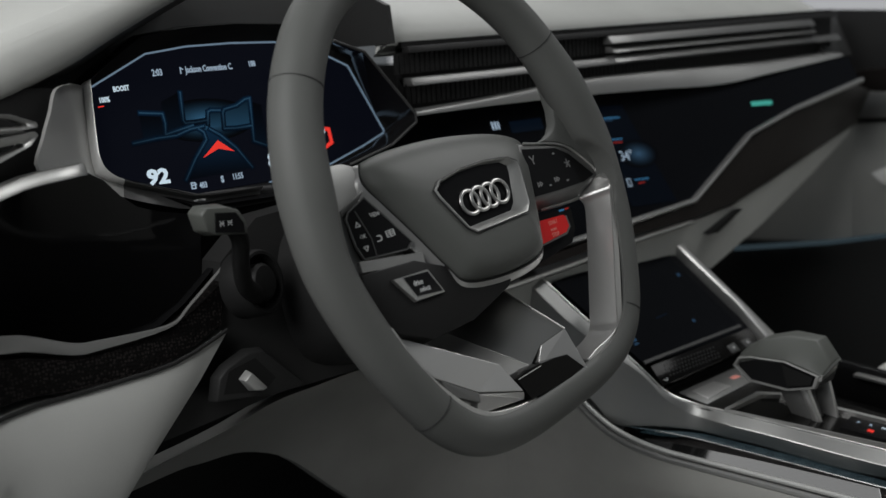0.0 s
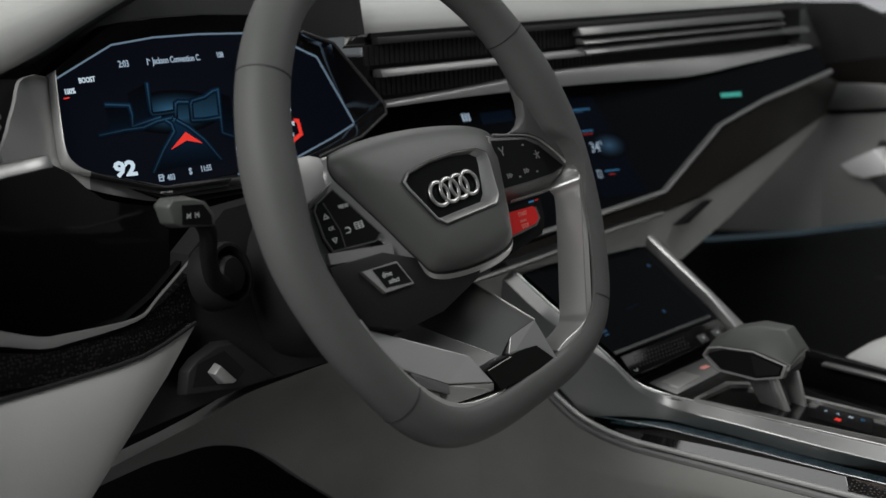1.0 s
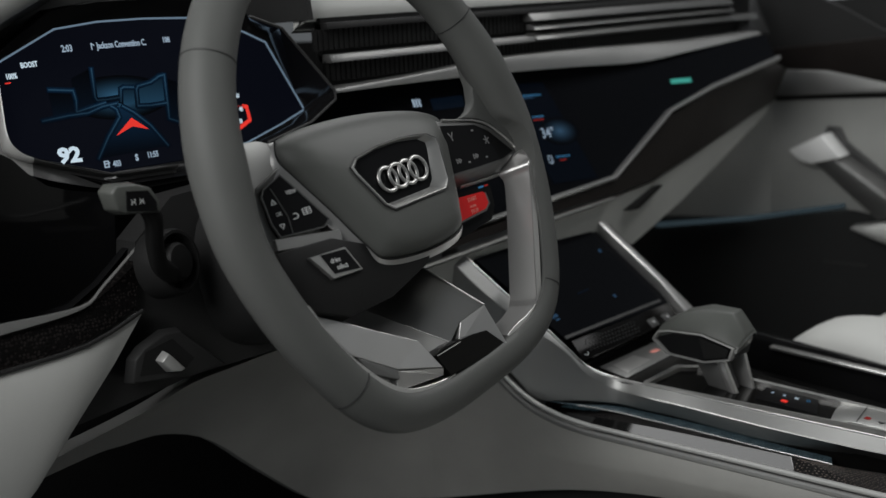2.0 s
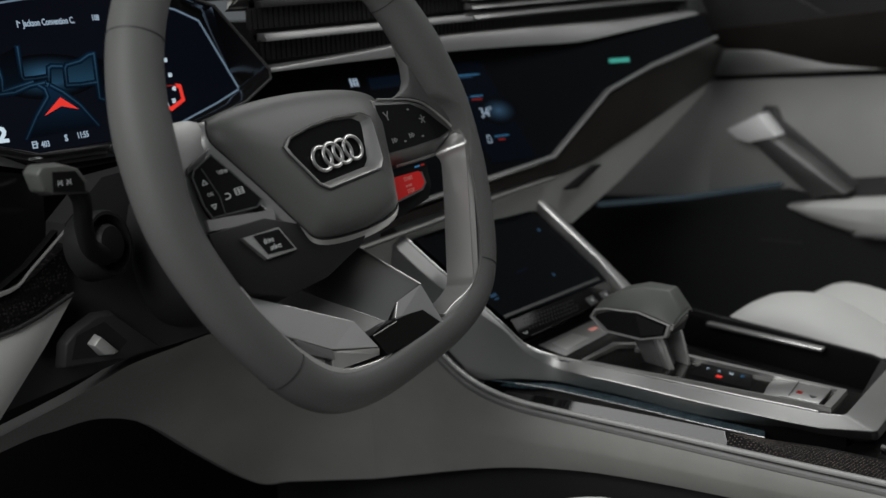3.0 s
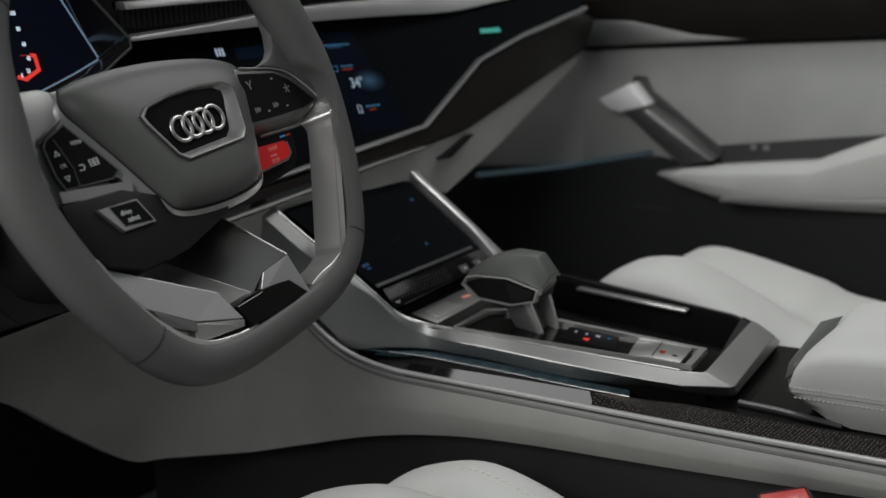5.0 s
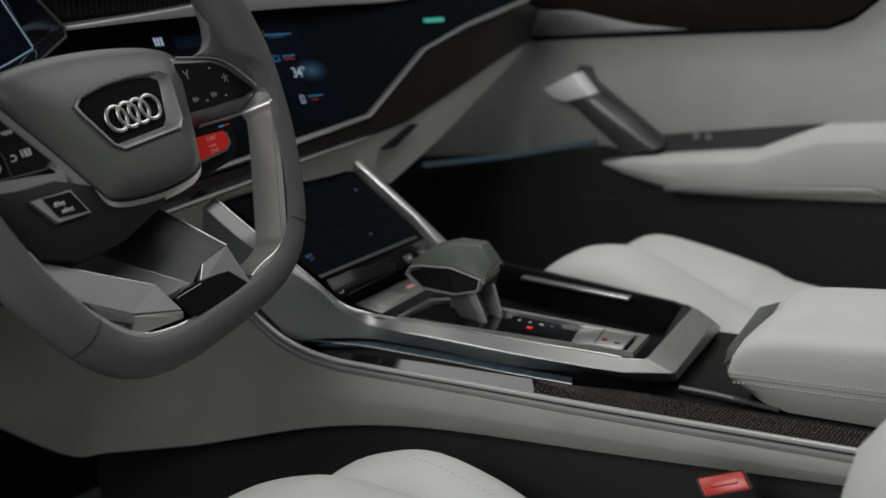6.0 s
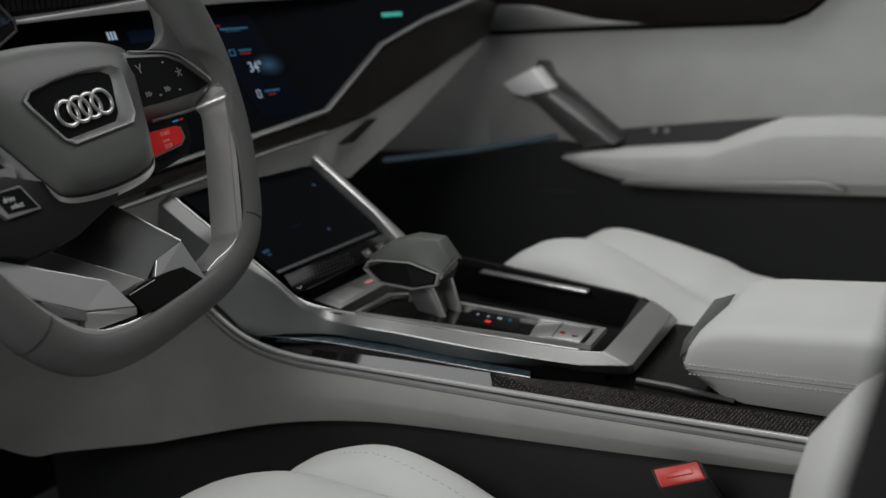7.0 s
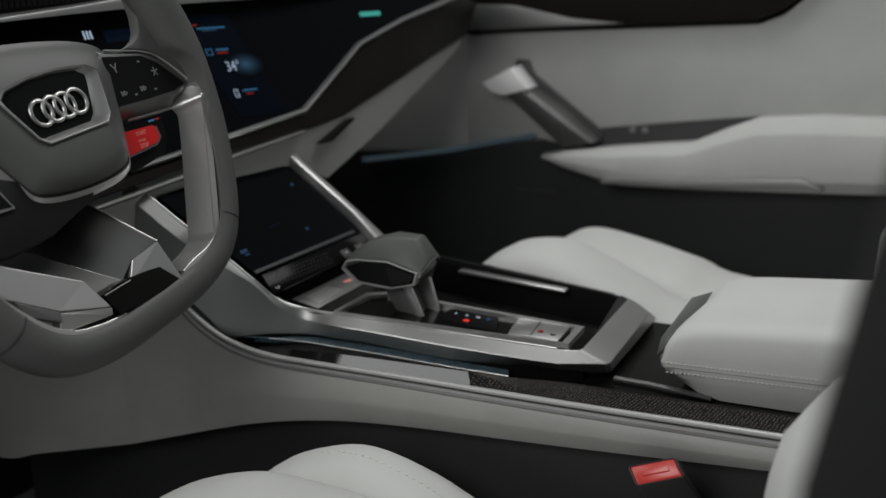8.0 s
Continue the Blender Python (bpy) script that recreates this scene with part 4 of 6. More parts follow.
def passenger_display():
    t = thing("centre_display", (0.45, 0.15, 0.6), "wide black glass touch display with a small info column", "display")
    top = [(0.10, 0.755), (0.20, 0.761), (0.33, 0.766), (0.46, 0.768), (0.60, 0.769), (0.70, 0.780), (0.86, 0.798)]
    bot = [(0.10, 0.600), (0.20, 0.605), (0.337, 0.622), (0.458, 0.637), (0.598, 0.707), (0.70, 0.734), (0.86, 0.766)]
    part("screen", band([PD(*p) for p in bot], [PD(*p) for p in top], 0.02, way=(0, 1, -0.3)), SCREEN, t, "black glass screen")
    line = [PD(x, z - 0.003, 0.002) for x, z in bot]
    part("bottom_trim", sweep(line, 0.0035, 0.0055, (0, -0.9, 0.45), seg=8, square=0.6), SATIN, t, "satin silver lower trim")
    u = (Vector(PD(0.5, 0.70)) - Vector(PD(0.4, 0.70))).normalized()
    m = axes(PD(0.39, 0.693, 0.001), u, (0, 0.5, 1))
    part("info_column", prism([(-0.060, 0.066), (0.018, 0.066), (0.052, -0.062), (-0.018, -0.062)], -0.0012, -0.0004, m), GLOW_COLUMN, t, "dim blue info column")
    write("reading", "34°", 0.018, m @ Matrix.Translation((-0.012, -0.005, 0)), GLOW_SOFT, t)
    part("cloud_mark", prism([(0.018 + 0.030 * math.cos(a), 0.002 + 0.018 * math.sin(a)) for a in [2 * math.pi * k / 24 for k in range(24)]], -0.0003, -0.0001, m), WEATHER, t, "pale blue cloud picture")
    for (x, y, w_, mat) in ((-0.032, 0.050, 0.040, GLOW_BLUE), (-0.017, 0.0225, 0.018, GLOW_BLUE), (-0.017, 0.0185, 0.016, GLOW_DIMRED), (-0.002, -0.0300, 0.022, GLOW_BLUE), (0.002, -0.0345, 0.010, GLOW_DIMRED), (-0.040, 0.0545, 0.010, GLOW_DIMRED), (-0.026, 0.0472, 0.022, GLOW_FAINT)):
        part("reading", box(x, x + w_, y - 0.0008, y + 0.0008, 0, 0.0004, m), mat, t)
    part("reading", box(-0.046, -0.040, 0.047, 0.053, 0, 0.0004, m), GLOW_SOFT, t)
    part("reading", stroke([(-0.031, 0.017), (-0.031, 0.024), (-0.023, 0.024), (-0.023, 0.017)], 0.0008, m, closed=True), GLOW_BLUE, t)
    part("reading", stroke([(-0.014, -0.037), (-0.014, -0.028), (-0.009, -0.028), (-0.009, -0.037)], 0.0008, m, closed=True), GLOW_SOFT, t)
    mt = axes(PD(0.645, 0.742, 0.001), u, (0, 0.5, 1))
    write("reading", "- - -", 0.012, mt @ Matrix.Translation((-0.016, -0.004, 0)), GLOW_TEAL, t)
    part("sign", prism([(-0.019, -0.0030), (0.020, -0.0030), (0.021, 0.0030), (-0.018, 0.0030)], -0.0004, 0.0004, mt), GLOW_TEAL, t, "small teal lit sign")
    mi = axes(PD(0.226, 0.739, 0.001), u, (0, 0.5, 1))
    for k in range(3):
        part("reading", stroke([(-0.004 + 0.004 * k, -0.004), (-0.004 + 0.004 * k, 0.004)], 0.0022, mi), GLOW_SOFT, t)
    part("info_column", prism([(0.02, -0.010), (0.065, -0.008), (0.065, 0.006), (0.02, 0.004)], -0.0012, -0.0006, mi), GLOW_DEEP, t)
    return t


passenger_display()


def dash_lower():
    d = thing("dash_wing", (0.6, 0.2, 0.55), "dark wood wing over a light leather glovebox panel", "dash panel", kind="structure")
    top = [(0.10, 0.13, 0.590), (0.25, 0.128, 0.604), (0.337, 0.120, 0.616), (0.458, 0.105, 0.631), (0.598, 0.112, 0.700), (0.70, 0.105, 0.728), (0.86, 0.098, 0.760), (0.985, 0.135, 0.745)]
    bot = [(0.10, 0.126, 0.585), (0.25, 0.124, 0.596), (0.337, 0.117, 0.606), (0.458, 0.108, 0.6140), (0.56, 0.112, 0.6215), (0.6627, 0.116, 0.6425), (0.8013, 0.120, 0.674), (0.960, 0.145, 0.696)]
    part("wood_panel", band(bot, top, 0.02, way=(0, 1, 0)), WOOD, d, "dark open-pored wood wing")
    e0 = [(0.05, 0.132, 0.570), (0.25, 0.122, 0.588), (0.337, 0.116, 0.599), (0.458, 0.109, 0.6095)]
    part("silver_edge", sweep(curve(e0, 3), 0.003, 0.004, (0, -1, 0.3), seg=8), SATIN, d, "thin satin silver edge")
    t2 = [(0.02, 0.14, 0.562), (0.25, 0.128, 0.582), (0.337, 0.121, 0.594), (0.455, 0.114, 0.6070), (0.56, 0.117, 0.6165), (0.6627, 0.121, 0.638), (0.8013, 0.125, 0.670), (0.955, 0.150, 0.692)]
    b2 = [(0.02, 0.146, 0.520), (0.25, 0.134, 0.552), (0.337, 0.125, 0.572), (0.43, 0.122, 0.572), (0.53, 0.128, 0.540), (0.66, 0.132, 0.580), (0.82, 0.140, 0.636), (0.965, 0.160, 0.678)]
    part("glovebox_panel", band(b2, t2, 0.03, way=(0, 1, 0.1)), LEATHER, d, "light grey leather panel")
    part("glovebox_slot", slab([(0.4982, 0.111, 0.5889), (0.5208, 0.111, 0.5885), (0.5783, 0.111, 0.6116), (0.5622, 0.111, 0.6114)], 0.012), BLACK, d, "dark release slot")
    # dark underside
    part("underside", slab([(0.52, 0.19, 0.540), (0.97, 0.20, 0.67), (0.99, 0.55, 0.60), (0.52, 0.55, 0.45)], 0.02), DARK, d)
    return d


dash_lower()


def side_vent():
    v = thing("side_vent", (-0.33, 0.17, 0.74), "angular silver air vent at the dashboard end", "air vent")
    frames = (([(-0.3535, 0.7880), (-0.3223, 0.7819), (-0.3038, 0.7751), (-0.3033, 0.7718), (-0.3132, 0.7704), (-0.3556, 0.7692)], [(-0.3541, 0.7825), (-0.3246, 0.7792), (-0.3098, 0.7747), (-0.3108, 0.7731), (-0.3150, 0.7725), (-0.3551, 0.7731)]),
              ([(-0.3564, 0.7621), (-0.3323, 0.7652), (-0.3062, 0.7687), (-0.3035, 0.7660), (-0.3098, 0.7586), (-0.3342, 0.7475), (-0.3587, 0.7417)], [(-0.3572, 0.7551), (-0.3330, 0.7584), (-0.3163, 0.7608), (-0.3135, 0.7597), (-0.3158, 0.7574), (-0.3338, 0.7515), (-0.3582, 0.7464)]))
    far = Matrix.Translation((0, 0.165, 0))
    for outer, inner in frames:
        long_out, long_in = ([(x - 0.06 if x < -0.35 else x, z) for x, z in q] for q in (outer, inner))
        part("vent_ring", loft([[far @ Vector((x, dy, z)) for x, z in q] for q, dy in ((long_out, 0.02), (long_out, 0.0), (long_in, 0.003), (long_in, 0.02))], caps=False), PAINTSILVER, v, "silver vent frame", bevel=0.0008)
    part("vent_vane", slab([(-0.41, 0.172, 0.768), (-0.312, 0.172, 0.7700), (-0.312, 0.180, 0.7700), (-0.41, 0.180, 0.768)], 0.0018), LINING, v)
    part("vent_back", slab([(-0.50, 0.190, 0.735), (-0.280, 0.222, 0.735), (-0.262, 0.222, 0.800), (-0.50, 0.190, 0.81)], 0.01), BLACK, v)
    return v


side_vent()


def left_panel():
    d = thing("dash_end_panel", (-0.3, 0.2, 0.45), "gloss black dash end with perforated band and pale leather bolster", "dash panel", kind="structure")
    a = curve([(-0.60, 0.05, 0.645), (-0.45, 0.10, 0.682), (-0.338, 0.158, 0.7215), (-0.280, 0.170, 0.731), (-0.262, 0.178, 0.732)], 4)
    b = [p + Vector((0.0, 0.006, 0.0095)) for p in a]
    part("chrome_ledge", band(a, b, 0.012, way=(0, 1, 0)), PAINTSILVER, d, "satin chrome ledge", bevel=0.0012)
    # gloss pocket: a dished black panel
    top = curve([(-0.60, 0.08, 0.650), (-0.45, 0.12, 0.685), (-0.338, 0.172, 0.727), (-0.262, 0.186, 0.735), (-0.21, 0.205, 0.700), (-0.145, 0.215, 0.685)], 3)
    mid = curve([(-0.62, 0.17, 0.56), (-0.47, 0.21, 0.57), (-0.350, 0.255, 0.575), (-0.270, 0.265, 0.575), (-0.20, 0.255, 0.585), (-0.140, 0.235, 0.60)], 3)
    low = curve([(-0.60, 0.10, 0.610), (-0.45, 0.135, 0.615), (-0.346, 0.172, 0.614), (-0.285, 0.180, 0.598), (-0.212, 0.180, 0.603), (-0.142, 0.195, 0.645)], 3)
    part("gloss_panel", sheet([list(r) for r in zip(top, mid, low)], 0.01, (0, 1, 0)), GLOSS, d, "gloss black dished panel")
    la = curve([(-0.60, 0.09, 0.602), (-0.45, 0.13, 0.607), (-0.348, 0.167, 0.609), (-0.2935, 0.168, 0.5963), (-0.2704, 0.168, 0.5959), (-0.2105, 0.168, 0.6014), (-0.188, 0.169, 0.616), (-0.1496, 0.170, 0.6455)], 4)
    lb = [p + Vector((0, 0.0, 0.0135 - 0.0115 * min(1, max(0, (p.x + 0.34) / 0.14)))) for p in la]
    part("rim_trim", band(la, lb, 0.004, way=(0, 1, 0)), SPOKEGREY, d, "satin trim lip", bevel=0.0008)
    # perforated band
    ma = curve([(-0.60, 0.085, 0.560), (-0.45, 0.125, 0.566), (-0.352, 0.165, 0.572), (-0.286, 0.167, 0.569), (-0.212, 0.168, 0.574), (-0.160, 0.172, 0.594)], 4)
    mb = curve([(-0.60, 0.09, 0.600), (-0.45, 0.13, 0.604), (-0.348, 0.168, 0.604), (-0.284, 0.171, 0.592), (-0.204, 0.173, 0.602), (-0.150, 0.178, 0.630)], 4)
    part("perforated_band", band(ma, mb, 0.02, way=(0, 1, 0)), MESH, d, "dark perforated band")
    # pale leather bolster
    ta = curve([(-0.66, 0.05, 0.535), (-0.45, 0.12, 0.548), (-0.353, 0.160, 0.562), (-0.286, 0.163, 0.566), (-0.212, 0.164, 0.571), (-0.157, 0.168, 0.588)], 3)
    tm = curve([(-0.66, 0.03, 0.50), (-0.45, 0.10, 0.51), (-0.36, 0.145, 0.52), (-0.30, 0.150, 0.525), (-0.235, 0.155, 0.535), (-0.188, 0.166, 0.552)], 3)
    tb = curve([(-0.66, 0.05, 0.42), (-0.45, 0.13, 0.42), (-0.40, 0.16, 0.43), (-0.34, 0.165, 0.44), (-0.285, 0.168, 0.45), (-0.232, 0.168, 0.503)], 3)
    part("bolster", sheet([list(r) for r in zip(ta, tm, tb)], 0.03, (0, 1, 0)), WHITE_LEATHER, d, "pale leather bolster")
    part("bolster_lip", sweep([p + Vector((0, -0.001, 0.002)) for p in ta], 0.002, 0.002, (0, 0, 1), seg=6), DARK, d)
    return d


left_panel()


def column():
    c = thing("steering_column", (-0.08, 0.15, 0.50), "dark steering column shroud", "steering column")
    ax_ = MW.to_3x3() @ Vector((0, 0, -1))
    m = axes(HUB + ax_ * 0.09, (1, 0, 0), MW.to_3x3() @ Vector((0, 1, 0)))
    sec = [(-0.085, 0.02), (-0.05, 0.055), (0.05, 0.055), (0.085, 0.02), (0.08, -0.05), (0.04, -0.075), (-0.04, -0.075), (-0.08, -0.05)]
    def r(s, d, du):
        return [HUB + ax_ * d + Vector((q.x * s, 0, 0)) + (MW.to_3x3() @ Vector((0, 1, 0))) * (q.y * s + du) for q in curve(sec, 4, True)]
    part("shroud", loft([r(0.8, 0.085, -0.01), r(0.95, 0.10, -0.01), r(1.05, 0.16, -0.015), r(1.1, 0.34, -0.02)]), DARK, c)
    # dark fascia that closes the column towards the knee panel
    f = [(-0.149, 0.172, 0.646), (-0.110, 0.172, 0.680), (-0.02, 0.172, 0.690), (0.10, 0.172, 0.690), (0.10, 0.172, 0.528), (-0.005, 0.172, 0.519), (-0.104, 0.170, 0.518), (-0.240, 0.176, 0.499), (-0.188, 0.172, 0.550), (-0.156, 0.172, 0.590)]
    part("fascia", slab([Vector(p) + Vector((0, 0.010, 0)) for p in f][::-1], 0.03), DARK, c)
    # round boss that carries the stalk
    bm_ = axes((-0.1333, 0.150, 0.6289), (1, 0.25, 0), (0, 0.2, 1))
    def oval(r0, dz):
        return [bm_ @ Vector((1.18 * r0 * math.cos(a), 1.30 * r0 * math.sin(a), dz)) for a in [2 * math.pi * k / 40 for k in range(40)]]
    part("boss", loft([oval(0.0225, -0.02), oval(0.0220, 0.004), oval(0.0205, 0.007), oval(0.0185, 0.007), oval(0.0170, 0.002), oval(0.0168, -0.004)]), SATINBLACK, c, "dark oval boss")
    part("boss_core", loft([oval(0.0125, -0.01), oval(0.0125, 0.006), oval(0.0105, 0.009)]), SATINBLACK, c)
    # adjuster plate with a silver toggle
    plate = [(-0.1792, 0.5308), (-0.1751, 0.5515), (-0.1654, 0.5602), (-0.1418, 0.570), (-0.1244, 0.5684), (-0.0802, 0.5254), (-0.1164, 0.5225)]
    pm = axes((0, 0.166, 0), (1, 0, 0), (0, 0, 1))
    part("adjuster_plate", prism(plate, -0.006, 0.006, pm, inset=0.003), DARK, c, "dark plate for the column adjuster", bevel=0.0014)
    part("plate_recess", prism([(-0.170, 0.537), (-0.163, 0.556), (-0.136, 0.562), (-0.116, 0.540), (-0.128, 0.531)], 0.004, 0.0063, pm), SATINBLACK, c)
    part("toggle", prism([(-0.1551, 0.5472), (-0.147, 0.5543), (-0.1295, 0.5352), (-0.1344, 0.5330), (-0.1458, 0.5345)], 0.0065, 0.016, pm, inset=0.002), PANELGREY, c, "small silver toggle", bevel=0.001)
    return c


column()


def stalk():
    s = thing("control_stalk", (-0.19, 0.11, 0.62), "dark indicator stalk with printed wiper symbols", "stalk")
    path = curve([(-0.1330, 0.152, 0.624), (-0.1404, 0.143, 0.6211), (-0.1640, 0.123, 0.6346), (-0.1785, 0.104, 0.6572), (-0.1865, 0.090, 0.6780), (-0.1985, 0.084, 0.6960)], 5)
    part("arm", sweep(path, lambda t: 0.0085 + 0.001 * t, lambda t: 0.007, (0.7, -0.7, 0.1), seg=16), SATINBLACK, s)
    head = [(-0.2385, 0.7076), (-0.2334, 0.7128), (-0.2135, 0.7123), (-0.2026, 0.7081), (-0.1957, 0.697), (-0.1956, 0.6871), (-0.2267, 0.6891), (-0.2343, 0.6935)]
    m = axes((0.0085, 0.080, -0.0045), (1, 0, 0), (0, 0, 1))
    h = part("head", prism(head, -0.012, 0.006, m, inset=0.002), KNOBGREY, s, "graphite stalk head", bevel=0.0016)
    part("face", prism([(-0.2255, 0.7075), (-0.2070, 0.7062), (-0.2005, 0.6965), (-0.2005, 0.6892), (-0.2265, 0.6925)], 0.004, 0.0066, m, inset=0.0005), GLOSS, s, "black face with printed symbols")
    sm_ = m @ Matrix.Translation((0, 0, 0.0068))
    for x, tilt in ((-0.2205, 1), (-0.2135, -1)):
        bm = bmesh.new()
        for k in (-1, 1):
            stroke([(x + 0.0016 * k, 0.7005), (x + 0.0005 * k, 0.6990), (x + 0.0016 * k, 0.6968)], 0.0004, sm_, bm=bm)
        stroke([(x - 0.0017, 0.6987 - 0.0004 * tilt), (x + 0.0017, 0.6987 + 0.0004 * tilt)], 0.0004, sm_, bm=bm)
        part("symbol", bm, SYMBOL, s)
    part("symbol", stroke([(-0.231, 0.0), (-0.226, 0.002), (-0.222, 0.0005)], 0.0009, axes((0, 0.076, 0.7132), (1, 0, 0), (0, 1, 0))), SYMBOL, s)
    return s


stalk()


def knee_panel():
    k = thing("knee_panel", (0.1, 0.25, 0.3), "light leather knee panel running into the centre console", "dash panel", kind="structure")
    rows = [
        [(-0.34, 0.17, 0.470), (-0.25, 0.195, 0.474), (-0.150, 0.192, 0.494), (-0.100, 0.188, 0.5085), (-0.05, 0.187, 0.513), (-0.005, 0.186, 0.5165), (0.06, 0.181, 0.519), (0.12, 0.173, 0.520), (0.15, 0.167, 0.520), (0.18, 0.158, 0.520), (0.20, 0.145, 0.520)],
        [(-0.36, 0.22, 0.445), (-0.27, 0.235, 0.455), (-0.16, 0.238, 0.468), (-0.11, 0.24, 0.476), (-0.06, 0.24, 0.475), (0.00, 0.240, 0.468), (0.06, 0.236, 0.450), (0.12, 0.225, 0.425), (0.155, 0.208, 0.412), (0.187, 0.185, 0.405), (0.203, 0.160, 0.402)],
        [(-0.37, 0.25, 0.41), (-0.28, 0.26, 0.428), (-0.17, 0.268, 0.440), (-0.131, 0.27, 0.440), (-0.085, 0.27, 0.4377), (-0.033, 0.27, 0.4155), (0.03, 0.272, 0.3605), (0.105, 0.278, 0.3005), (0.14, 0.262, 0.2935), (0.18, 0.225, 0.2900), (0.206, 0.190, 0.2905)],
    ]
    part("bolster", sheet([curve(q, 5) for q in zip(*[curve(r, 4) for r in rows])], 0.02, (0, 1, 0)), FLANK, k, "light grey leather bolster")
    return k


knee_panel()

# ---- centre console ----
def zc(y, dz=0.0):
    return 0.455 + 0.12 * y + dz


def lower_screen():
    t = thing("lower_display", (0.37, 0.06, 0.45), "dark lower climate display with faint blue marks in silver frame", "display")
    m = axes((0.4, 0.033, 0.485), (1, 0, 0), (0, 0.72, 0.69))
    scr = [(-0.140, 0.004), (0.062, 0.004), (0.068, 0.010), (0.0615, 0.030), (0.0380, 0.142), (-0.180, 0.128)]
    part("screen", prism(scr, -0.012, 0.0, m), SCREEN, t, "black glass screen")
    part("line", stroke([(-0.140, 0.007), (0.050, 0.010)], 0.0035, m, 0.0015), GREYPLASTIC, t, "thin grey line below the screen")
    part("speaker_strip", prism([(-0.140, -0.024), (0.060, -0.018), (0.064, 0.004), (-0.135, 0.002)], -0.012, 0.0008, m), DECKBLACK, t, "black key strip", bevel=0.001)
    dotm = None
    for i in range(16):
        for j in range(4):
            x, y = -0.118 + 0.0062 * i + (0.0031 if j % 2 else 0), -0.016 + 0.0042 * j
            bm = prism([(0.0012 * math.cos(a), 0.0012 * math.sin(a)) for a in [2 * math.pi * k / 6 for k in range(6)]], 0, 0.0004)
            if dotm is None:
                o = part("grille_dot", bm, DARK, t, smooth=False)
                dotm = o.data
            else:
                bm.free()
                o = new("grille_dot", dotm)
                o.parent, o.matrix_parent_inverse = t, Matrix.Translation(-Vector(t["base"]))
            o.matrix_basis = m @ Matrix.Translation((x, y, 0.0008))
    for x in (0.0, 0.030):
        part("key", prism([(x, -0.019), (x + 0.018, -0.018), (x + 0.018, -0.006), (x, -0.007)], 0.0, 0.0018, m, inset=0.002), GREYPLASTIC, t, "small dark key", bevel=0.0004)
        part("key_mark", box(x + 0.008, x + 0.011, -0.0135, -0.011, 0.0018, 0.0021, m), SYMBOL, t)
    part("mark", stroke([(-0.132, -0.018), (-0.128, -0.020), (-0.125, -0.0175)], 0.0010, m, 0.0012), SYMBOL, t)
    for x, y, w_ in ((0.024, 0.095, 0.005), (-0.016, 0.036, 0.004), (-0.134, 0.044, 0.011)):
        part("mark", box(x, x + w_, y - 0.002, y + 0.002, 0.0, 0.0004, m @ pose(0, 0, 0, 0, 0, 4)), GLOW_FAINT, t)
    part("mark", box(-0.068, -0.046, 0.0555, 0.0575, 0.0, 0.0004, m @ pose(0, 0, 0, 0, 0, 4)), GLOW_DEEP, t)
    part("mark", box(-0.131, -0.124, 0.0380, 0.0400, 0.0, 0.0004, m @ pose(0, 0, 0, 0, 0, 4)), GLOW_FAINT, t)
    # silver frames beside the screen
    part("side_frame", prism([(0.064, -0.030), (0.080, -0.045), (0.086, -0.030), (0.0775, 0.030), (0.0540, 0.150), (0.0390, 0.150), (0.0635, 0.030)], -0.030, 0.010, m, inset=0.0012), LINING, t, "satin silver side frame", bevel=0.0015)
    part("side_cheek", prism([(0.078, -0.055), (0.095, -0.05), (0.088, 0.030), (0.064, 0.152), (0.053, 0.152)], -0.040, 0.004, m, inset=0.002), GLOSS, t, "black cheek")
    return t


lower_screen()


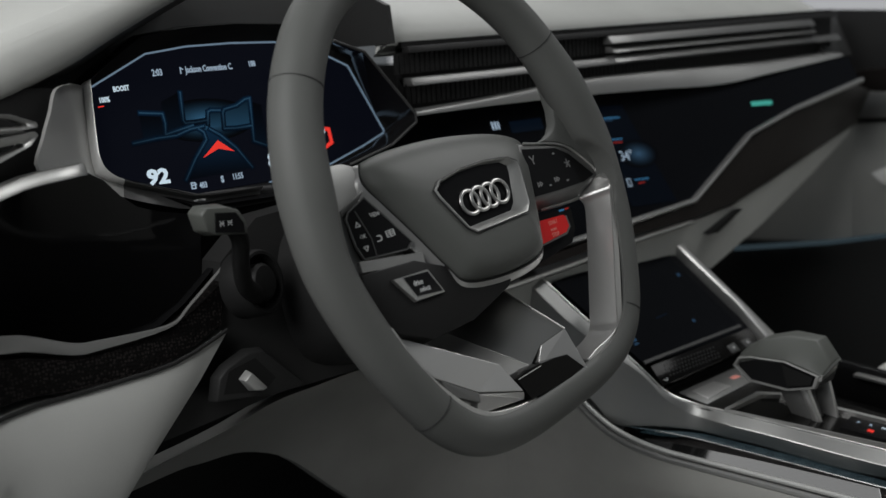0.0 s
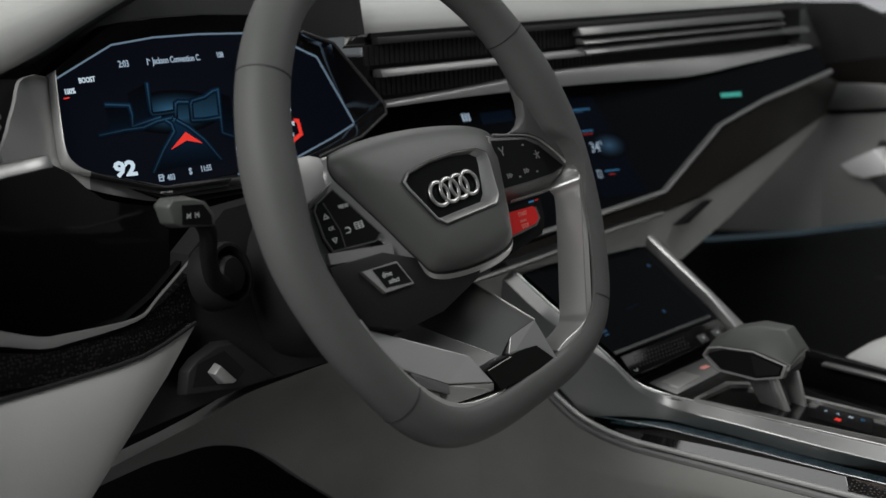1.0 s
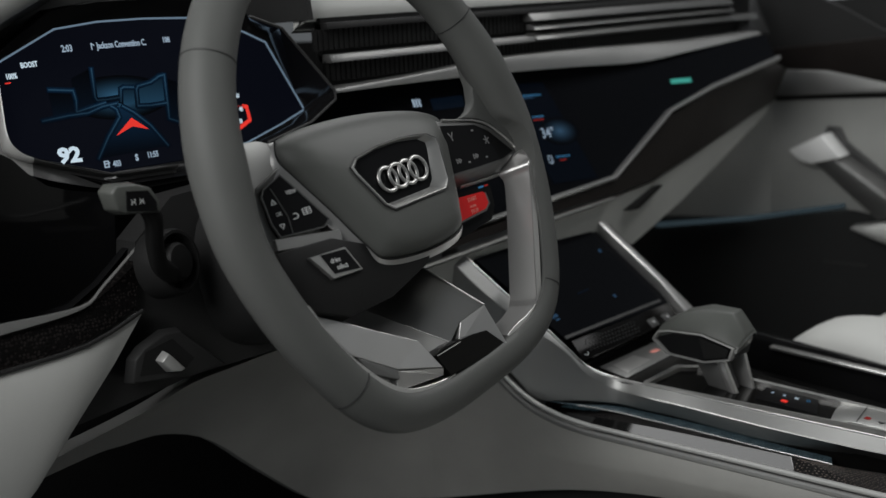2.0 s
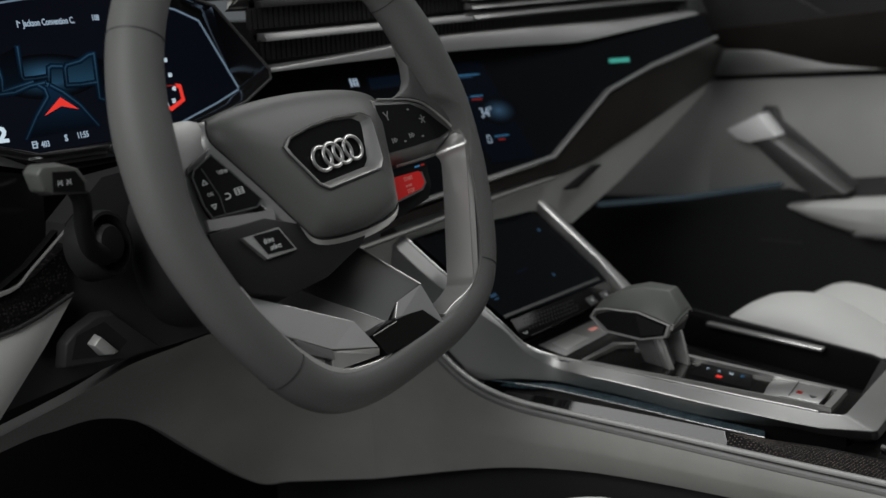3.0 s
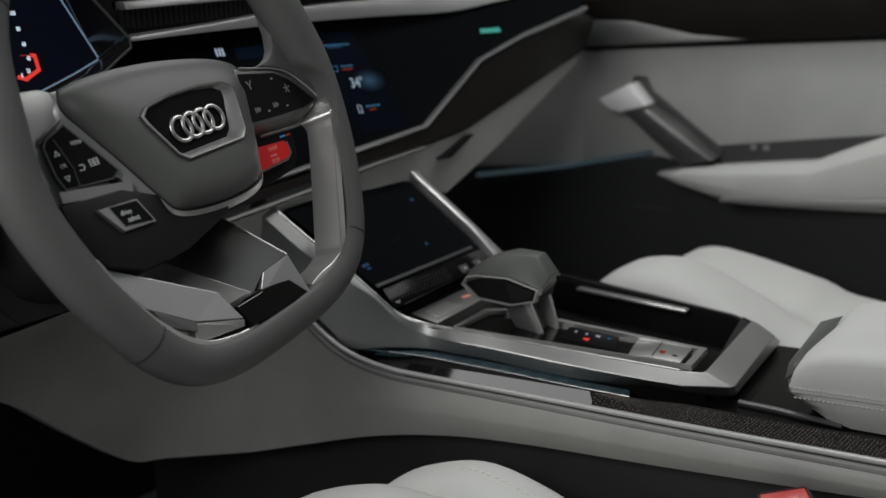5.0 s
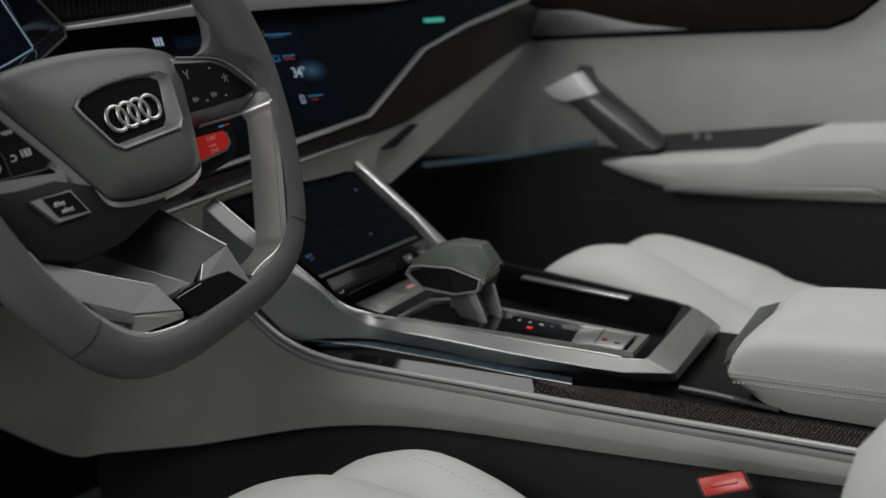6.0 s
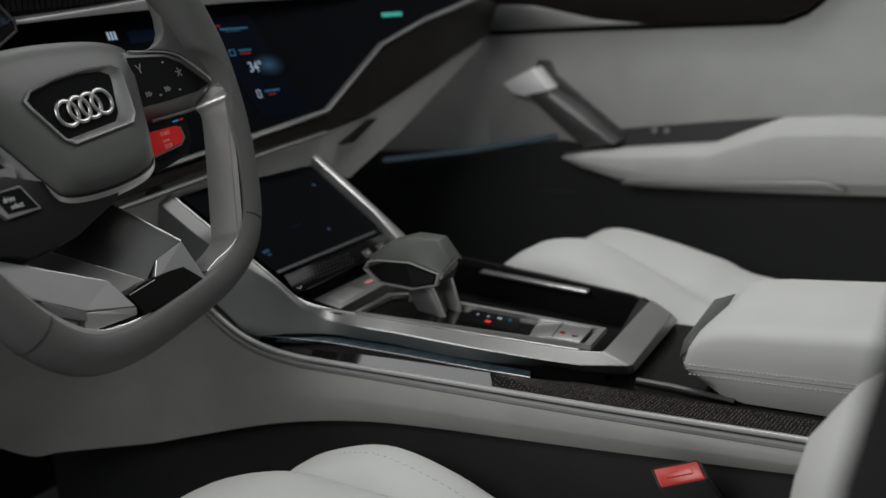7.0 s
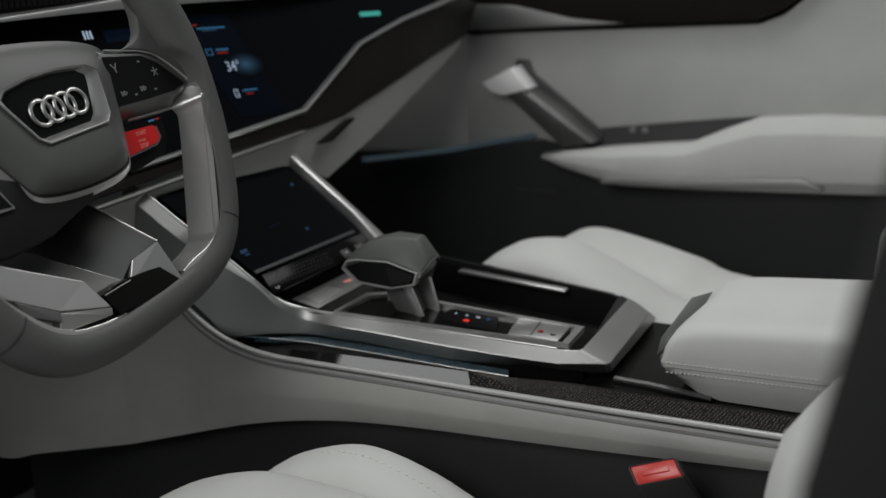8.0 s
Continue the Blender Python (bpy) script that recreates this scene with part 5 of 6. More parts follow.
def console():
    c = thing("centre_console", (0.37, -0.2, 0.2), "silver framed centre console with piano black tray", "console", kind="structure")
    # piano black bed
    bed = [(0.268, 0.030), (0.274, -0.016), (0.286, -0.060), (0.312, -0.168), (0.340, -0.272), (0.354, -0.2915), (0.420, -0.2870), (0.412, -0.200), (0.405, -0.030), (0.450, 0.000), (0.510, 0.030)]
    tray_ = [(0.400, -0.010), (0.405, -0.300), (0.530, -0.278), (0.545, -0.250), (0.530, 0.030), (0.45, 0.030)]
    bm = loft([[(x, y, zc(y, -0.046)) for x, y in bed], [(x, y, zc(y, -0.004)) for x, y in bed]])
    part("black_bed", bm, DECKBLACK, c, "piano black console bed")
    part("storage_tray", loft([[(x, y, zc(y, -0.050)) for x, y in tray_], [(x, y, zc(y, -0.046)) for x, y in tray_]]), SATINBLACK, c, "deep black storage tray")
    # silver surround: inner edge, ridge, outer foot; a sail in front, a mitred corner at the rear
    inner = curve([(0.2050, 0.140, 0.588), (0.2219, 0.0921, 0.5436), (0.2394, 0.0545, 0.5077), (0.2487, 0.0309, 0.485), (0.2605, 0.0102, 0.4625), (0.2752, -0.0157, 0.4511), (0.2831, -0.0493, 0.4471), (0.2912, -0.0856, 0.4427), (0.3103, -0.1677, 0.4329), (0.3314, -0.2455, 0.4235)], 5) + [Vector(p) for p in ((0.3377, -0.2702, 0.4206), (0.3490, -0.2890, 0.4184), (0.3560, -0.2904, 0.4184), (0.5280, -0.2770, 0.4198), (0.540, -0.262, 0.4216))]
    ridge = curve([(0.1900, 0.1450, 0.5840), (0.2060, 0.0950, 0.5370), (0.2300, 0.0535, 0.5020), (0.2452, 0.0285, 0.4805), (0.2560, 0.0070, 0.4555), (0.2709, -0.0179, 0.4408), (0.2750, -0.0540, 0.4365), (0.2834, -0.0899, 0.4322), (0.2989, -0.1733, 0.4222), (0.3177, -0.2514, 0.4128)], 5) + [Vector(p) for p in ((0.3266, -0.2789, 0.4095), (0.3540, -0.3150, 0.4050), (0.3600, -0.3178, 0.4048), (0.5300, -0.3030, 0.4066), (0.5560, -0.2760, 0.4100))]
    foot = curve([(0.1920, 0.155, 0.540), (0.2010, 0.105, 0.4920), (0.2110, 0.065, 0.4520), (0.2230, 0.0500, 0.4300), (0.2460, 0.0160, 0.4290), (0.2692, -0.0179, 0.4259), (0.2788, -0.0503, 0.4220), (0.2887, -0.0856, 0.4177), (0.3037, -0.1701, 0.4076), (0.3362, -0.2428, 0.3989)], 5) + [Vector(p) for p in ((0.3430, -0.2700, 0.3960), (0.3640, -0.3120, 0.3930), (0.3700, -0.3160, 0.3928), (0.5480, -0.3050, 0.3940), (0.5800, -0.2760, 0.3960))]
    back = [p + Vector((0.02, 0.012, -0.012)) for p in foot]
    part("surround", loft([list(r) for r in zip(inner, ridge, foot, back)]), PAINTSILVER, c, "silver painted surround", bevel=0.0010, angle=14, sharp=14)
    part("surround_lip", sweep([p + Vector((0.001, 0, 0.0003)) for p in inner[:-4]], 0.0007, 0.0007, (0, 0, 1), seg=6), SATIN, c)
    # passenger side rail
    r0 = [(0.508, 0.040), (0.524, -0.030), (0.534, -0.150), (0.538, -0.250), (0.527, -0.276)]
    part("side_rail", loft([[(x, y, zc(y, -0.048)), (x, y, zc(y, -0.0005 + 0.016 * min(0, y))), (x + 0.014, y, zc(y, -0.002 + 0.016 * min(0, y))), (x + 0.02, y, zc(y, -0.05))] for x, y in r0]), GLOSS, c, "gloss black rail", bevel=0.002)
    bm = loft([[(x, y, zc(y, d_ + 0.0016)), (x + 0.012, y, zc(y, d_ + 0.0016)), (x + 0.012, y, zc(y, d_ - 0.0022)), (x, y, zc(y, d_ - 0.0022))] for x, y, d_ in ((0.514, -0.067, -0.0105), (0.520, -0.204, -0.0070))])
    part("grip_bar", bm, SATIN, c, "satin silver bar", bevel=0.0012)
    part("tray_end", loft([[(0.400, -0.2960, zc(-0.296, -0.050)), (0.532, -0.2850, zc(-0.285, -0.050)), (0.536, -0.2640, zc(-0.264, -0.050)), (0.400, -0.2820, zc(-0.282, -0.050))], [(0.400, -0.2890, zc(-0.289, -0.0035)), (0.531, -0.2780, zc(-0.278, -0.0035)), (0.536, -0.2640, zc(-0.264, -0.0035)), (0.400, -0.2860, zc(-0.286, -0.0035))]]), GLOSS, c, "gloss black end wall of the tray")
    # shifter well: silver frame round a sunk channel
    well = [(0.2815, -0.0440), (0.350, -0.0405), (0.368, -0.058), (0.406, -0.273), (0.3495, -0.2780)]
    wellin = [(0.2825, -0.0478), (0.3475, -0.0475), (0.3625, -0.0600), (0.3995, -0.2660), (0.3515, -0.2705)]
    part("well_frame", loft([[(x, y, zc(y, -0.006)) for x, y in well], [(x, y, zc(y, 0.0015)) for x, y in well], [(x, y, zc(y, 0.0010)) for x, y in wellin], [(x, y, zc(y, -0.010)) for x, y in wellin]], caps=False), SATIN, c, "thin satin silver frame")
    part("well_floor", loft([[(x, y, zc(y, -0.012)) for x, y in wellin], [(x, y, zc(y, -0.0030)) for x, y in wellin]]), DECKBLACK, c)
    cm = axes((0, 0, 0.455), (1, 0, 0), (0, 1, 0.12))
    ip = part("gear_indicator", prism([(0.330, -0.142), (0.368, -0.136), (0.377, -0.190), (0.338, -0.205)], -0.004, 0.0005, cm, inset=0.001), GLOSS, c, "black gear indicator with lit letters")
    for k, (ch, mat) in enumerate((("P", GLOW_SOFT), ("R", GLOW_SOFT), ("N", GLOW_WHITE), ("D", GLOW_BLUE))):
        write("gear_letter", ch, 0.0070, cm @ Matrix.Translation((0.354 + 0.0022 * k, -0.148 - 0.0115 * k, 0.0009)) @ pose(0, 0, 0, 0, 0, -80), mat, ip)
    part("gear_lamp", box(0.342, 0.347, -0.170, -0.1645, 0.0008, 0.0014, cm), GLOW_RED, ip, "red lit mark")
    park = part("park_plate", loft([[cm @ Vector(p) for p in r] for r in ([(0.3365, -0.2050, -0.0090), (0.3840, -0.1930, -0.0090), (0.3840, -0.1930, -0.0050), (0.3365, -0.2050, -0.0050)], [(0.3462, -0.2340, -0.0060), (0.3925, -0.2280, -0.0060), (0.3925, -0.2280, 0.0002), (0.3462, -0.2340, 0.0002)], [(0.3520, -0.2670, -0.0060), (0.3990, -0.2620, -0.0060), (0.3990, -0.2620, 0.0006), (0.3520, -0.2670, 0.0006)])]), PAINTSILVER, c, "silver parking key plate", bevel=0.0005)
    part("key_joint", stroke([(0.350, -0.238), (0.394, -0.231)], 0.0009, cm @ Matrix.Translation((0, 0, 0.0007)), 0.0003), DARK, park)
    part("key_mark", box(0.363, 0.369, -0.245, -0.240, 0.0007, 0.0011, cm), GLOW_DIMRED, park, "red lit mark")
    part("key_mark", stroke([(0.362, -0.256), (0.366, -0.253), (0.366, -0.259), (0.362, -0.256)], 0.0008, cm @ Matrix.Translation((0, 0, 0.0007)), 0.0004), DARK, park)
    # key tray in front
    tray = part("front_tray", prism([(0.288, -0.020), (0.292, 0.018), (0.420, 0.022), (0.420, -0.012)], -0.010, -0.0030, cm, inset=0.001), PAINTSILVER, c, "silver key tray", bevel=0.001)
    part("tray_key", prism([(0.300, -0.014), (0.304, 0.010), (0.350, 0.012), (0.352, -0.010)], -0.0030, -0.0018, cm, inset=0.0012), LINING, tray, bevel=0.0008)
    part("tray_mark", box(0.374, 0.388, 0.001, 0.007, -0.0030, -0.0026, cm), REDSYMBOL, tray)
    # lower body
    ys = [0.40, 0.20, 0.02, -0.2, -0.45, -0.9]
    part("body", loft([[(0.232, y, 0.05), (0.238, y, 0.384), (0.50, y, 0.380), (0.53, y, 0.05)] for y in ys]), DARK, c)
    # gloss strip added to carry the mat's reflection, perforated mat and rear deck
    s0 = curve([(0.2333, 0.0294, 0.4155), (0.2229, -0.0186, 0.4150), (0.2228, -0.0877, 0.4150), (0.2240, -0.1518, 0.4150), (0.2269, -0.2205, 0.4150), (0.2275, -0.2310, 0.4152)], 4)
    s1 = curve([(0.2366, 0.0356, 0.4172), (0.2335, -0.0112, 0.4209), (0.2368, -0.0788, 0.4227), (0.2388, -0.1434, 0.4232), (0.2412, -0.2163, 0.4228), (0.2412, -0.2210, 0.4228)], 4)
    part("reflection_strip", band(s0, s1, 0.006, way=(0, 0, -1)), GLOSSDECK, c, "gloss black strip added and tilted to carry the mat's reflection")
    up_ = curve([(0.2300, 0.0440, 0.4290), (0.2454, 0.0119, 0.4264), (0.2701, -0.0170, 0.4230), (0.2810, -0.0486, 0.4192), (0.2963, -0.1080, 0.4120), (0.3074, -0.1680, 0.4048), (0.3207, -0.2250, 0.3980)], 5)
    lo_ = curve([(0.2300, 0.0430, 0.4280), (0.2440, 0.0036, 0.4254), (0.2562, -0.0269, 0.4218), (0.2645, -0.0597, 0.4178), (0.2785, -0.1187, 0.4108), (0.2909, -0.1768, 0.4038), (0.3055, -0.2321, 0.3971)], 5)
    part("lit_groove", band(lo_, up_, 0.004, way=(0, 0, -1)), GROOVE, c, "perforated groove with faint blue ambient light")
    part("groove_edge", sweep([p + Vector((-0.0006, 0, 0.0006)) for p in lo_[4:]], 0.0007, 0.0007, (0, 0, 1), seg=6), SATIN, c, "thin bright edge of the groove")
    part("mat_strip", band(curve([(0.2240, 0.0440, 0.4180), (0.2366, 0.0356, 0.4168), (0.2345, 0.0120, 0.4190), (0.2335, -0.0112, 0.4207), (0.2368, -0.0788, 0.4224), (0.2388, -0.1434, 0.4228), (0.2412, -0.2163, 0.4224), (0.2412, -0.2230, 0.4224)], 5), lo_, 0.004, way=(0, 0, -1)), MESH, c, "dark woven strip beside the surround")
    def zmat(x, y):
        """The mat lies flat at the rear and rises at its front end to meet the gloss strip."""
        f = max(0.0, min(1.0, (y + 0.30) / 0.078))
        f = f * f * (3 - 2 * f)
        flat_ = 0.4108 - 0.11 * (x - 0.2265)
        rise = 0.4150 + 0.53 * (x - 0.2265) if x < 0.2412 else 0.4228 - 0.40 * (x - 0.2412)
        return flat_ + f * (rise - 0.0006 - flat_)
    xs = [0.2265, 0.2320, 0.2375, 0.2412, 0.2500, 0.2600, 0.2750, 0.2900, 0.3000]
    ends = [-0.226 + 0.004 * min(1, k / 3) - 0.0015 * max(0, k - 3) for k in range(len(xs))]
    bm = sheet([[(x, y, zmat(x, y)) for y in [e_ + (-0.31 - e_) * q / 10 for q in range(11)] + [-0.38, -0.46, -0.62]] for x, e_ in zip(xs, ends)], 0.012, (0, 0, -1))
    part("mat", bm, MESH, c, "dark brown perforated mat")
    verts, faces = [], []
    rr = random.Random(7)
    for i in range(28):
        for j in range(120):
            x, y = 0.230 + 0.0036 * i + (0.0018 if j % 2 else 0) + rr.uniform(-0.0006, 0.0006), -0.215 - 0.0034 * j + rr.uniform(-0.0006, 0.0006)
            if x > 0.294 or x < 0.2295 or y > -0.226 or rr.random() < 0.12:
                continue
            s_ = 0.0007 + 0.0004 * rr.random()
            k = len(verts)
            a = rr.random() * 1.5
            ring_ = [(x + s_ * math.cos(a + q * 1.571), y + 1.3 * s_ * math.sin(a + q * 1.571), zmat(x, y) - 0.0002) for q in range(4)]
            verts += ring_ + [(x, y, zmat(x, y) + 0.0005)]
            faces += [(k + q, k + (q + 1) % 4, k + 4) for q in range(4)]
    me = bpy.data.meshes.new("perforation")
    me.from_pydata(verts, [], faces)
    me.materials.append(DOT)
    o = new("perforation", me)
    o.parent, o.matrix_parent_inverse = c, Matrix.Translation(-Vector(c["base"]))
    tagged(o, "pale bronze weave of the mat", kind="stuff")
    deck = [(0.262, -0.255), (0.262, -0.340), (0.276, -0.405), (0.270, -0.62), (0.560, -0.62), (0.560, -0.285), (0.40, -0.31)]
    part("rear_deck", loft([[(x, y, 0.37) for x, y in deck], [(x, y, 0.3855) for x, y in deck]]), DECKBLACK, c, "gloss black rear deck")
    part("deck_rail", sweep([(0.362, -0.322, 0.389), (0.3590, -0.3585, 0.389), (0.3498, -0.4063, 0.389), (0.3489, -0.4226, 0.388)], 0.0035, 0.0025, (0, 0, 1), seg=8), GREYMETAL, c, "grey metal rail")
    # chrome line above the leather flank
    line = curve([(0.208, 0.115, 0.490), (0.205, 0.087, 0.463), (0.206, 0.052, 0.439), (0.212, 0.022, 0.425), (0.216, -0.012, 0.4185), (0.219, -0.046, 0.4165), (0.2215, -0.16, 0.4155), (0.2225, -0.33, 0.4145), (0.228, -0.60, 0.4140)], 5)
    part("chrome_line", sweep(line, 0.0036, 0.0024, (0, 0, 1), seg=10, square=0.3), PANELGREY, c, "satin chrome line")
    part("chrome_line_foot", sweep([p + Vector((-0.003, 0, -0.006)) for p in line], 0.0035, 0.0035, (0, 0, 1), seg=8), SPOKEGREY, c, "grey metal foot of the chrome line")
    # leather flank
    top = [p + Vector((-0.001, 0, -0.006)) for p in line]
    bl = curve([(0.206, 0.19, 0.2905), (0.207, 0.115, 0.314), (0.208, 0.020, 0.343), (0.209, -0.065, 0.360), (0.210, -0.158, 0.369), (0.210, -0.33, 0.378), (0.212, -0.60, 0.394)], 5)
    tops = []
    bl = [q + Vector((0.016, 0, -0.006)) * max(0.0, min(1.0, (0.10 - q.y) / 0.18)) for q in bl]
    for q in bl:
        k = min(range(len(top)), key=lambda i: abs(top[i].y - q.y))
        tops.append(top[k].copy() if q.y < 0.115 else Vector((0.2, q.y, 0.49 - 0.12 * (q.y - 0.115))))
    grid = []
    for a, b in zip(tops, bl):
        m1 = a.lerp(b, 0.12) + Vector((-0.005, 0, 0))
        m2 = a.lerp(b, 0.46) + Vector((-0.0085, 0, 0))
        m3 = a.lerp(b, 0.56) + Vector((-0.0080, 0, 0))
        grid.append([a, m1, m2, m3, b, b + Vector((0.03, 0, -0.004))])
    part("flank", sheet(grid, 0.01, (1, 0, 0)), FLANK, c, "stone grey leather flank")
    return c


console()


def gear_lever():
    g = thing("gear_lever", (0.353, -0.11, 0.44), "grey leather throttle-shaped gear lever with gloss side and silver edge", "gear lever")
    def ring(x, s, dz=0.0):
        pts = [(-0.0316, 0.4863), (-0.0373, 0.4949), (-0.0505, 0.4979), (-0.0891, 0.4989), (-0.1259, 0.4895), (-0.1219, 0.4765), (-0.0928, 0.4693), (-0.0487, 0.4723)]
        c = Vector((-0.078, 0.484))
        return [Vector((x, *(c + (Vector(p) - c) * s))) + Vector((0, 0, dz)) for p in pts]
    part("body", loft([ring(0.3245, 0.95), ring(0.3255, 0.97), ring(0.358, 0.97), ring(0.362, 0.92)]), GREYPLASTIC, g, "dark handle body")
    part("side_frame", loft([ring(0.3235, 1.01), ring(0.3178, 1.0), ring(0.3172, 0.96), ring(0.3180, 0.93), ring(0.3225, 0.91)], caps=False), PANELGREY, g, "satin silver edge frame")
    part("side_gloss", loft([ring(0.3225, 0.92), ring(0.3215, 0.92)]), GLOSS, g, "gloss black side")
    part("side_gem", slab([(0.3208, -0.086, 0.4950), (0.3208, -0.1195, 0.4870), (0.3208, -0.1165, 0.4790), (0.3208, -0.092, 0.4735)], 0.002), SATINBLACK, g)
    # padded top
    top = [[(0.3195, -0.034, 0.4920), (0.330, -0.036, 0.5000), (0.350, -0.036, 0.5040), (0.366, -0.040, 0.4960)],
           [(0.3190, -0.055, 0.4990), (0.331, -0.058, 0.5135), (0.352, -0.060, 0.5170), (0.369, -0.062, 0.5020)],
           [(0.3190, -0.089, 0.5000), (0.335, -0.084, 0.5215), (0.356, -0.084, 0.5230), (0.371, -0.090, 0.5060)],
           [(0.3190, -0.110, 0.4960), (0.337, -0.114, 0.5205), (0.356, -0.114, 0.5215), (0.371, -0.112, 0.5050)],
           [(0.3190, -0.1285, 0.4905), (0.335, -0.1310, 0.5000), (0.354, -0.1290, 0.5020), (0.368, -0.1250, 0.4960)]]
    part("top_pad", sheet(top, 0.005, (0.3, 0, -1)), KNOBGREY, g, "grey leather top", bevel=0.0022)
    part("end_strip", slab([(0.3200, -0.1275, 0.484), (0.3600, -0.1235, 0.4875), (0.3600, -0.1245, 0.4935), (0.3200, -0.1290, 0.4905)], 0.003), SATIN, g, "chrome end strip")
    part("stem", loft([[(0.333, -0.068, 0.476), (0.333, -0.098, 0.476), (0.356, -0.098, 0.476), (0.356, -0.068, 0.476)], [(0.335, -0.094, 0.430), (0.335, -0.116, 0.430), (0.356, -0.116, 0.430), (0.356, -0.094, 0.430)]]), GREYMETAL, g, "grey metal stem", bevel=0.0012)
    part("stem_rib", loft([[(0.331, -0.096, 0.475), (0.331, -0.1025, 0.476), (0.337, -0.1045, 0.476), (0.337, -0.096, 0.475)], [(0.3335, -0.1150, 0.430), (0.3335, -0.1215, 0.430), (0.339, -0.1235, 0.430), (0.339, -0.1150, 0.430)]]), LINING, g, "light rib of the stem", bevel=0.0006)
    part("stem_rib", loft([[(0.360, -0.096, 0.478), (0.360, -0.1130, 0.480), (0.365, -0.1130, 0.480), (0.365, -0.096, 0.478)], [(0.360, -0.110, 0.430), (0.360, -0.1270, 0.430), (0.365, -0.1270, 0.430), (0.365, -0.110, 0.430)]]), LINING, g, "light rib of the stem", bevel=0.0006)
    part("stem_foot", slab([(0.334, -0.1225, 0.4345), (0.364, -0.1265, 0.4345), (0.364, -0.108, 0.4385), (0.334, -0.108, 0.4385)], 0.004), GREYMETAL, g, bevel=0.0006)
    return g


gear_lever()


def armrest():
    a = thing("armrest", (0.42, -0.5, 0.41), "pale leather centre armrest with double stitching", "armrest")
    rings = []
    for y, t, q in ((-0.3735, 0.424, 0.010), (-0.376, 0.436, 0.004), (-0.382, 0.4465, 0.001), (-0.391, 0.4545, 0.0), (-0.408, 0.4590, 0.0), (-0.43, 0.4615, 0.0), (-0.60, 0.472, 0.0), (-0.90, 0.478, 0.0)):
        h, x0, x1 = 0.391 + 0.06 * (y + 0.373) * -0.3 + q * 0.6, 0.335 + q, 0.565
        b0 = 0.386 + 0.023 * math.exp(-((y + 0.3735) / 0.03) ** 2)
        pts = [(x0 + 0.014, b0), (x0 + 0.004, (b0 + h + 0.0285) / 2), (x0, h + 0.0285), (x0 + 0.003, t - 0.012), (x0 + 0.010, t - 0.004), (x0 + 0.030, t), (x1 - 0.05, t + 0.003), (x1 - 0.01, t - 0.008), (x1, h + 0.02), (x1 - 0.02, 0.386)]
        rings.append([(a_, y - 0.02 * min(1, max(0, (a_ - x0) / 0.1)) * (0 if y < -0.5 else 1) * 0.25, b_) for a_, b_ in pts])
    part("cushion", loft(rings), WHITE_LEATHER, a, "pale leather cushion", bevel=0.0)
    part("front_plate", slab([(0.338, -0.3720, 0.4272), (0.352, -0.3715, 0.4397), (0.430, -0.3780, 0.4580), (0.455, -0.3930, 0.4592), (0.388, -0.3880, 0.4400), (0.365, -0.3835, 0.4345)], 0.003), KNOBGREY, a, "grey leather front plate", bevel=0.001)
    for dz in (0.0205, 0.0110):
        bm = bmesh.new()
        for k in range(92):
            y = -0.382 - 0.0042 * k
            z = 0.402 - 0.018 * (y + 0.373) + dz
            xs = 0.3343 if dz > 0.015 else 0.3355
            box(xs - 0.0002, xs + 0.0018, y - 0.0026, y, z - 0.0004, z + 0.0004, bm=bm)
        part("stitching", bm, THREAD, a, "pale double stitching", smooth=False)
    part("seam", sweep([(0.3352, -0.380 - 0.06 * k, 0.402 - 0.018 * (-0.380 - 0.06 * k + 0.373) + 0.0163) for k in range(8)], 0.0006, 0.0007, (1, 0, 0), seg=6), FLANK, a, "grey piping in the seam")
    return a


armrest()

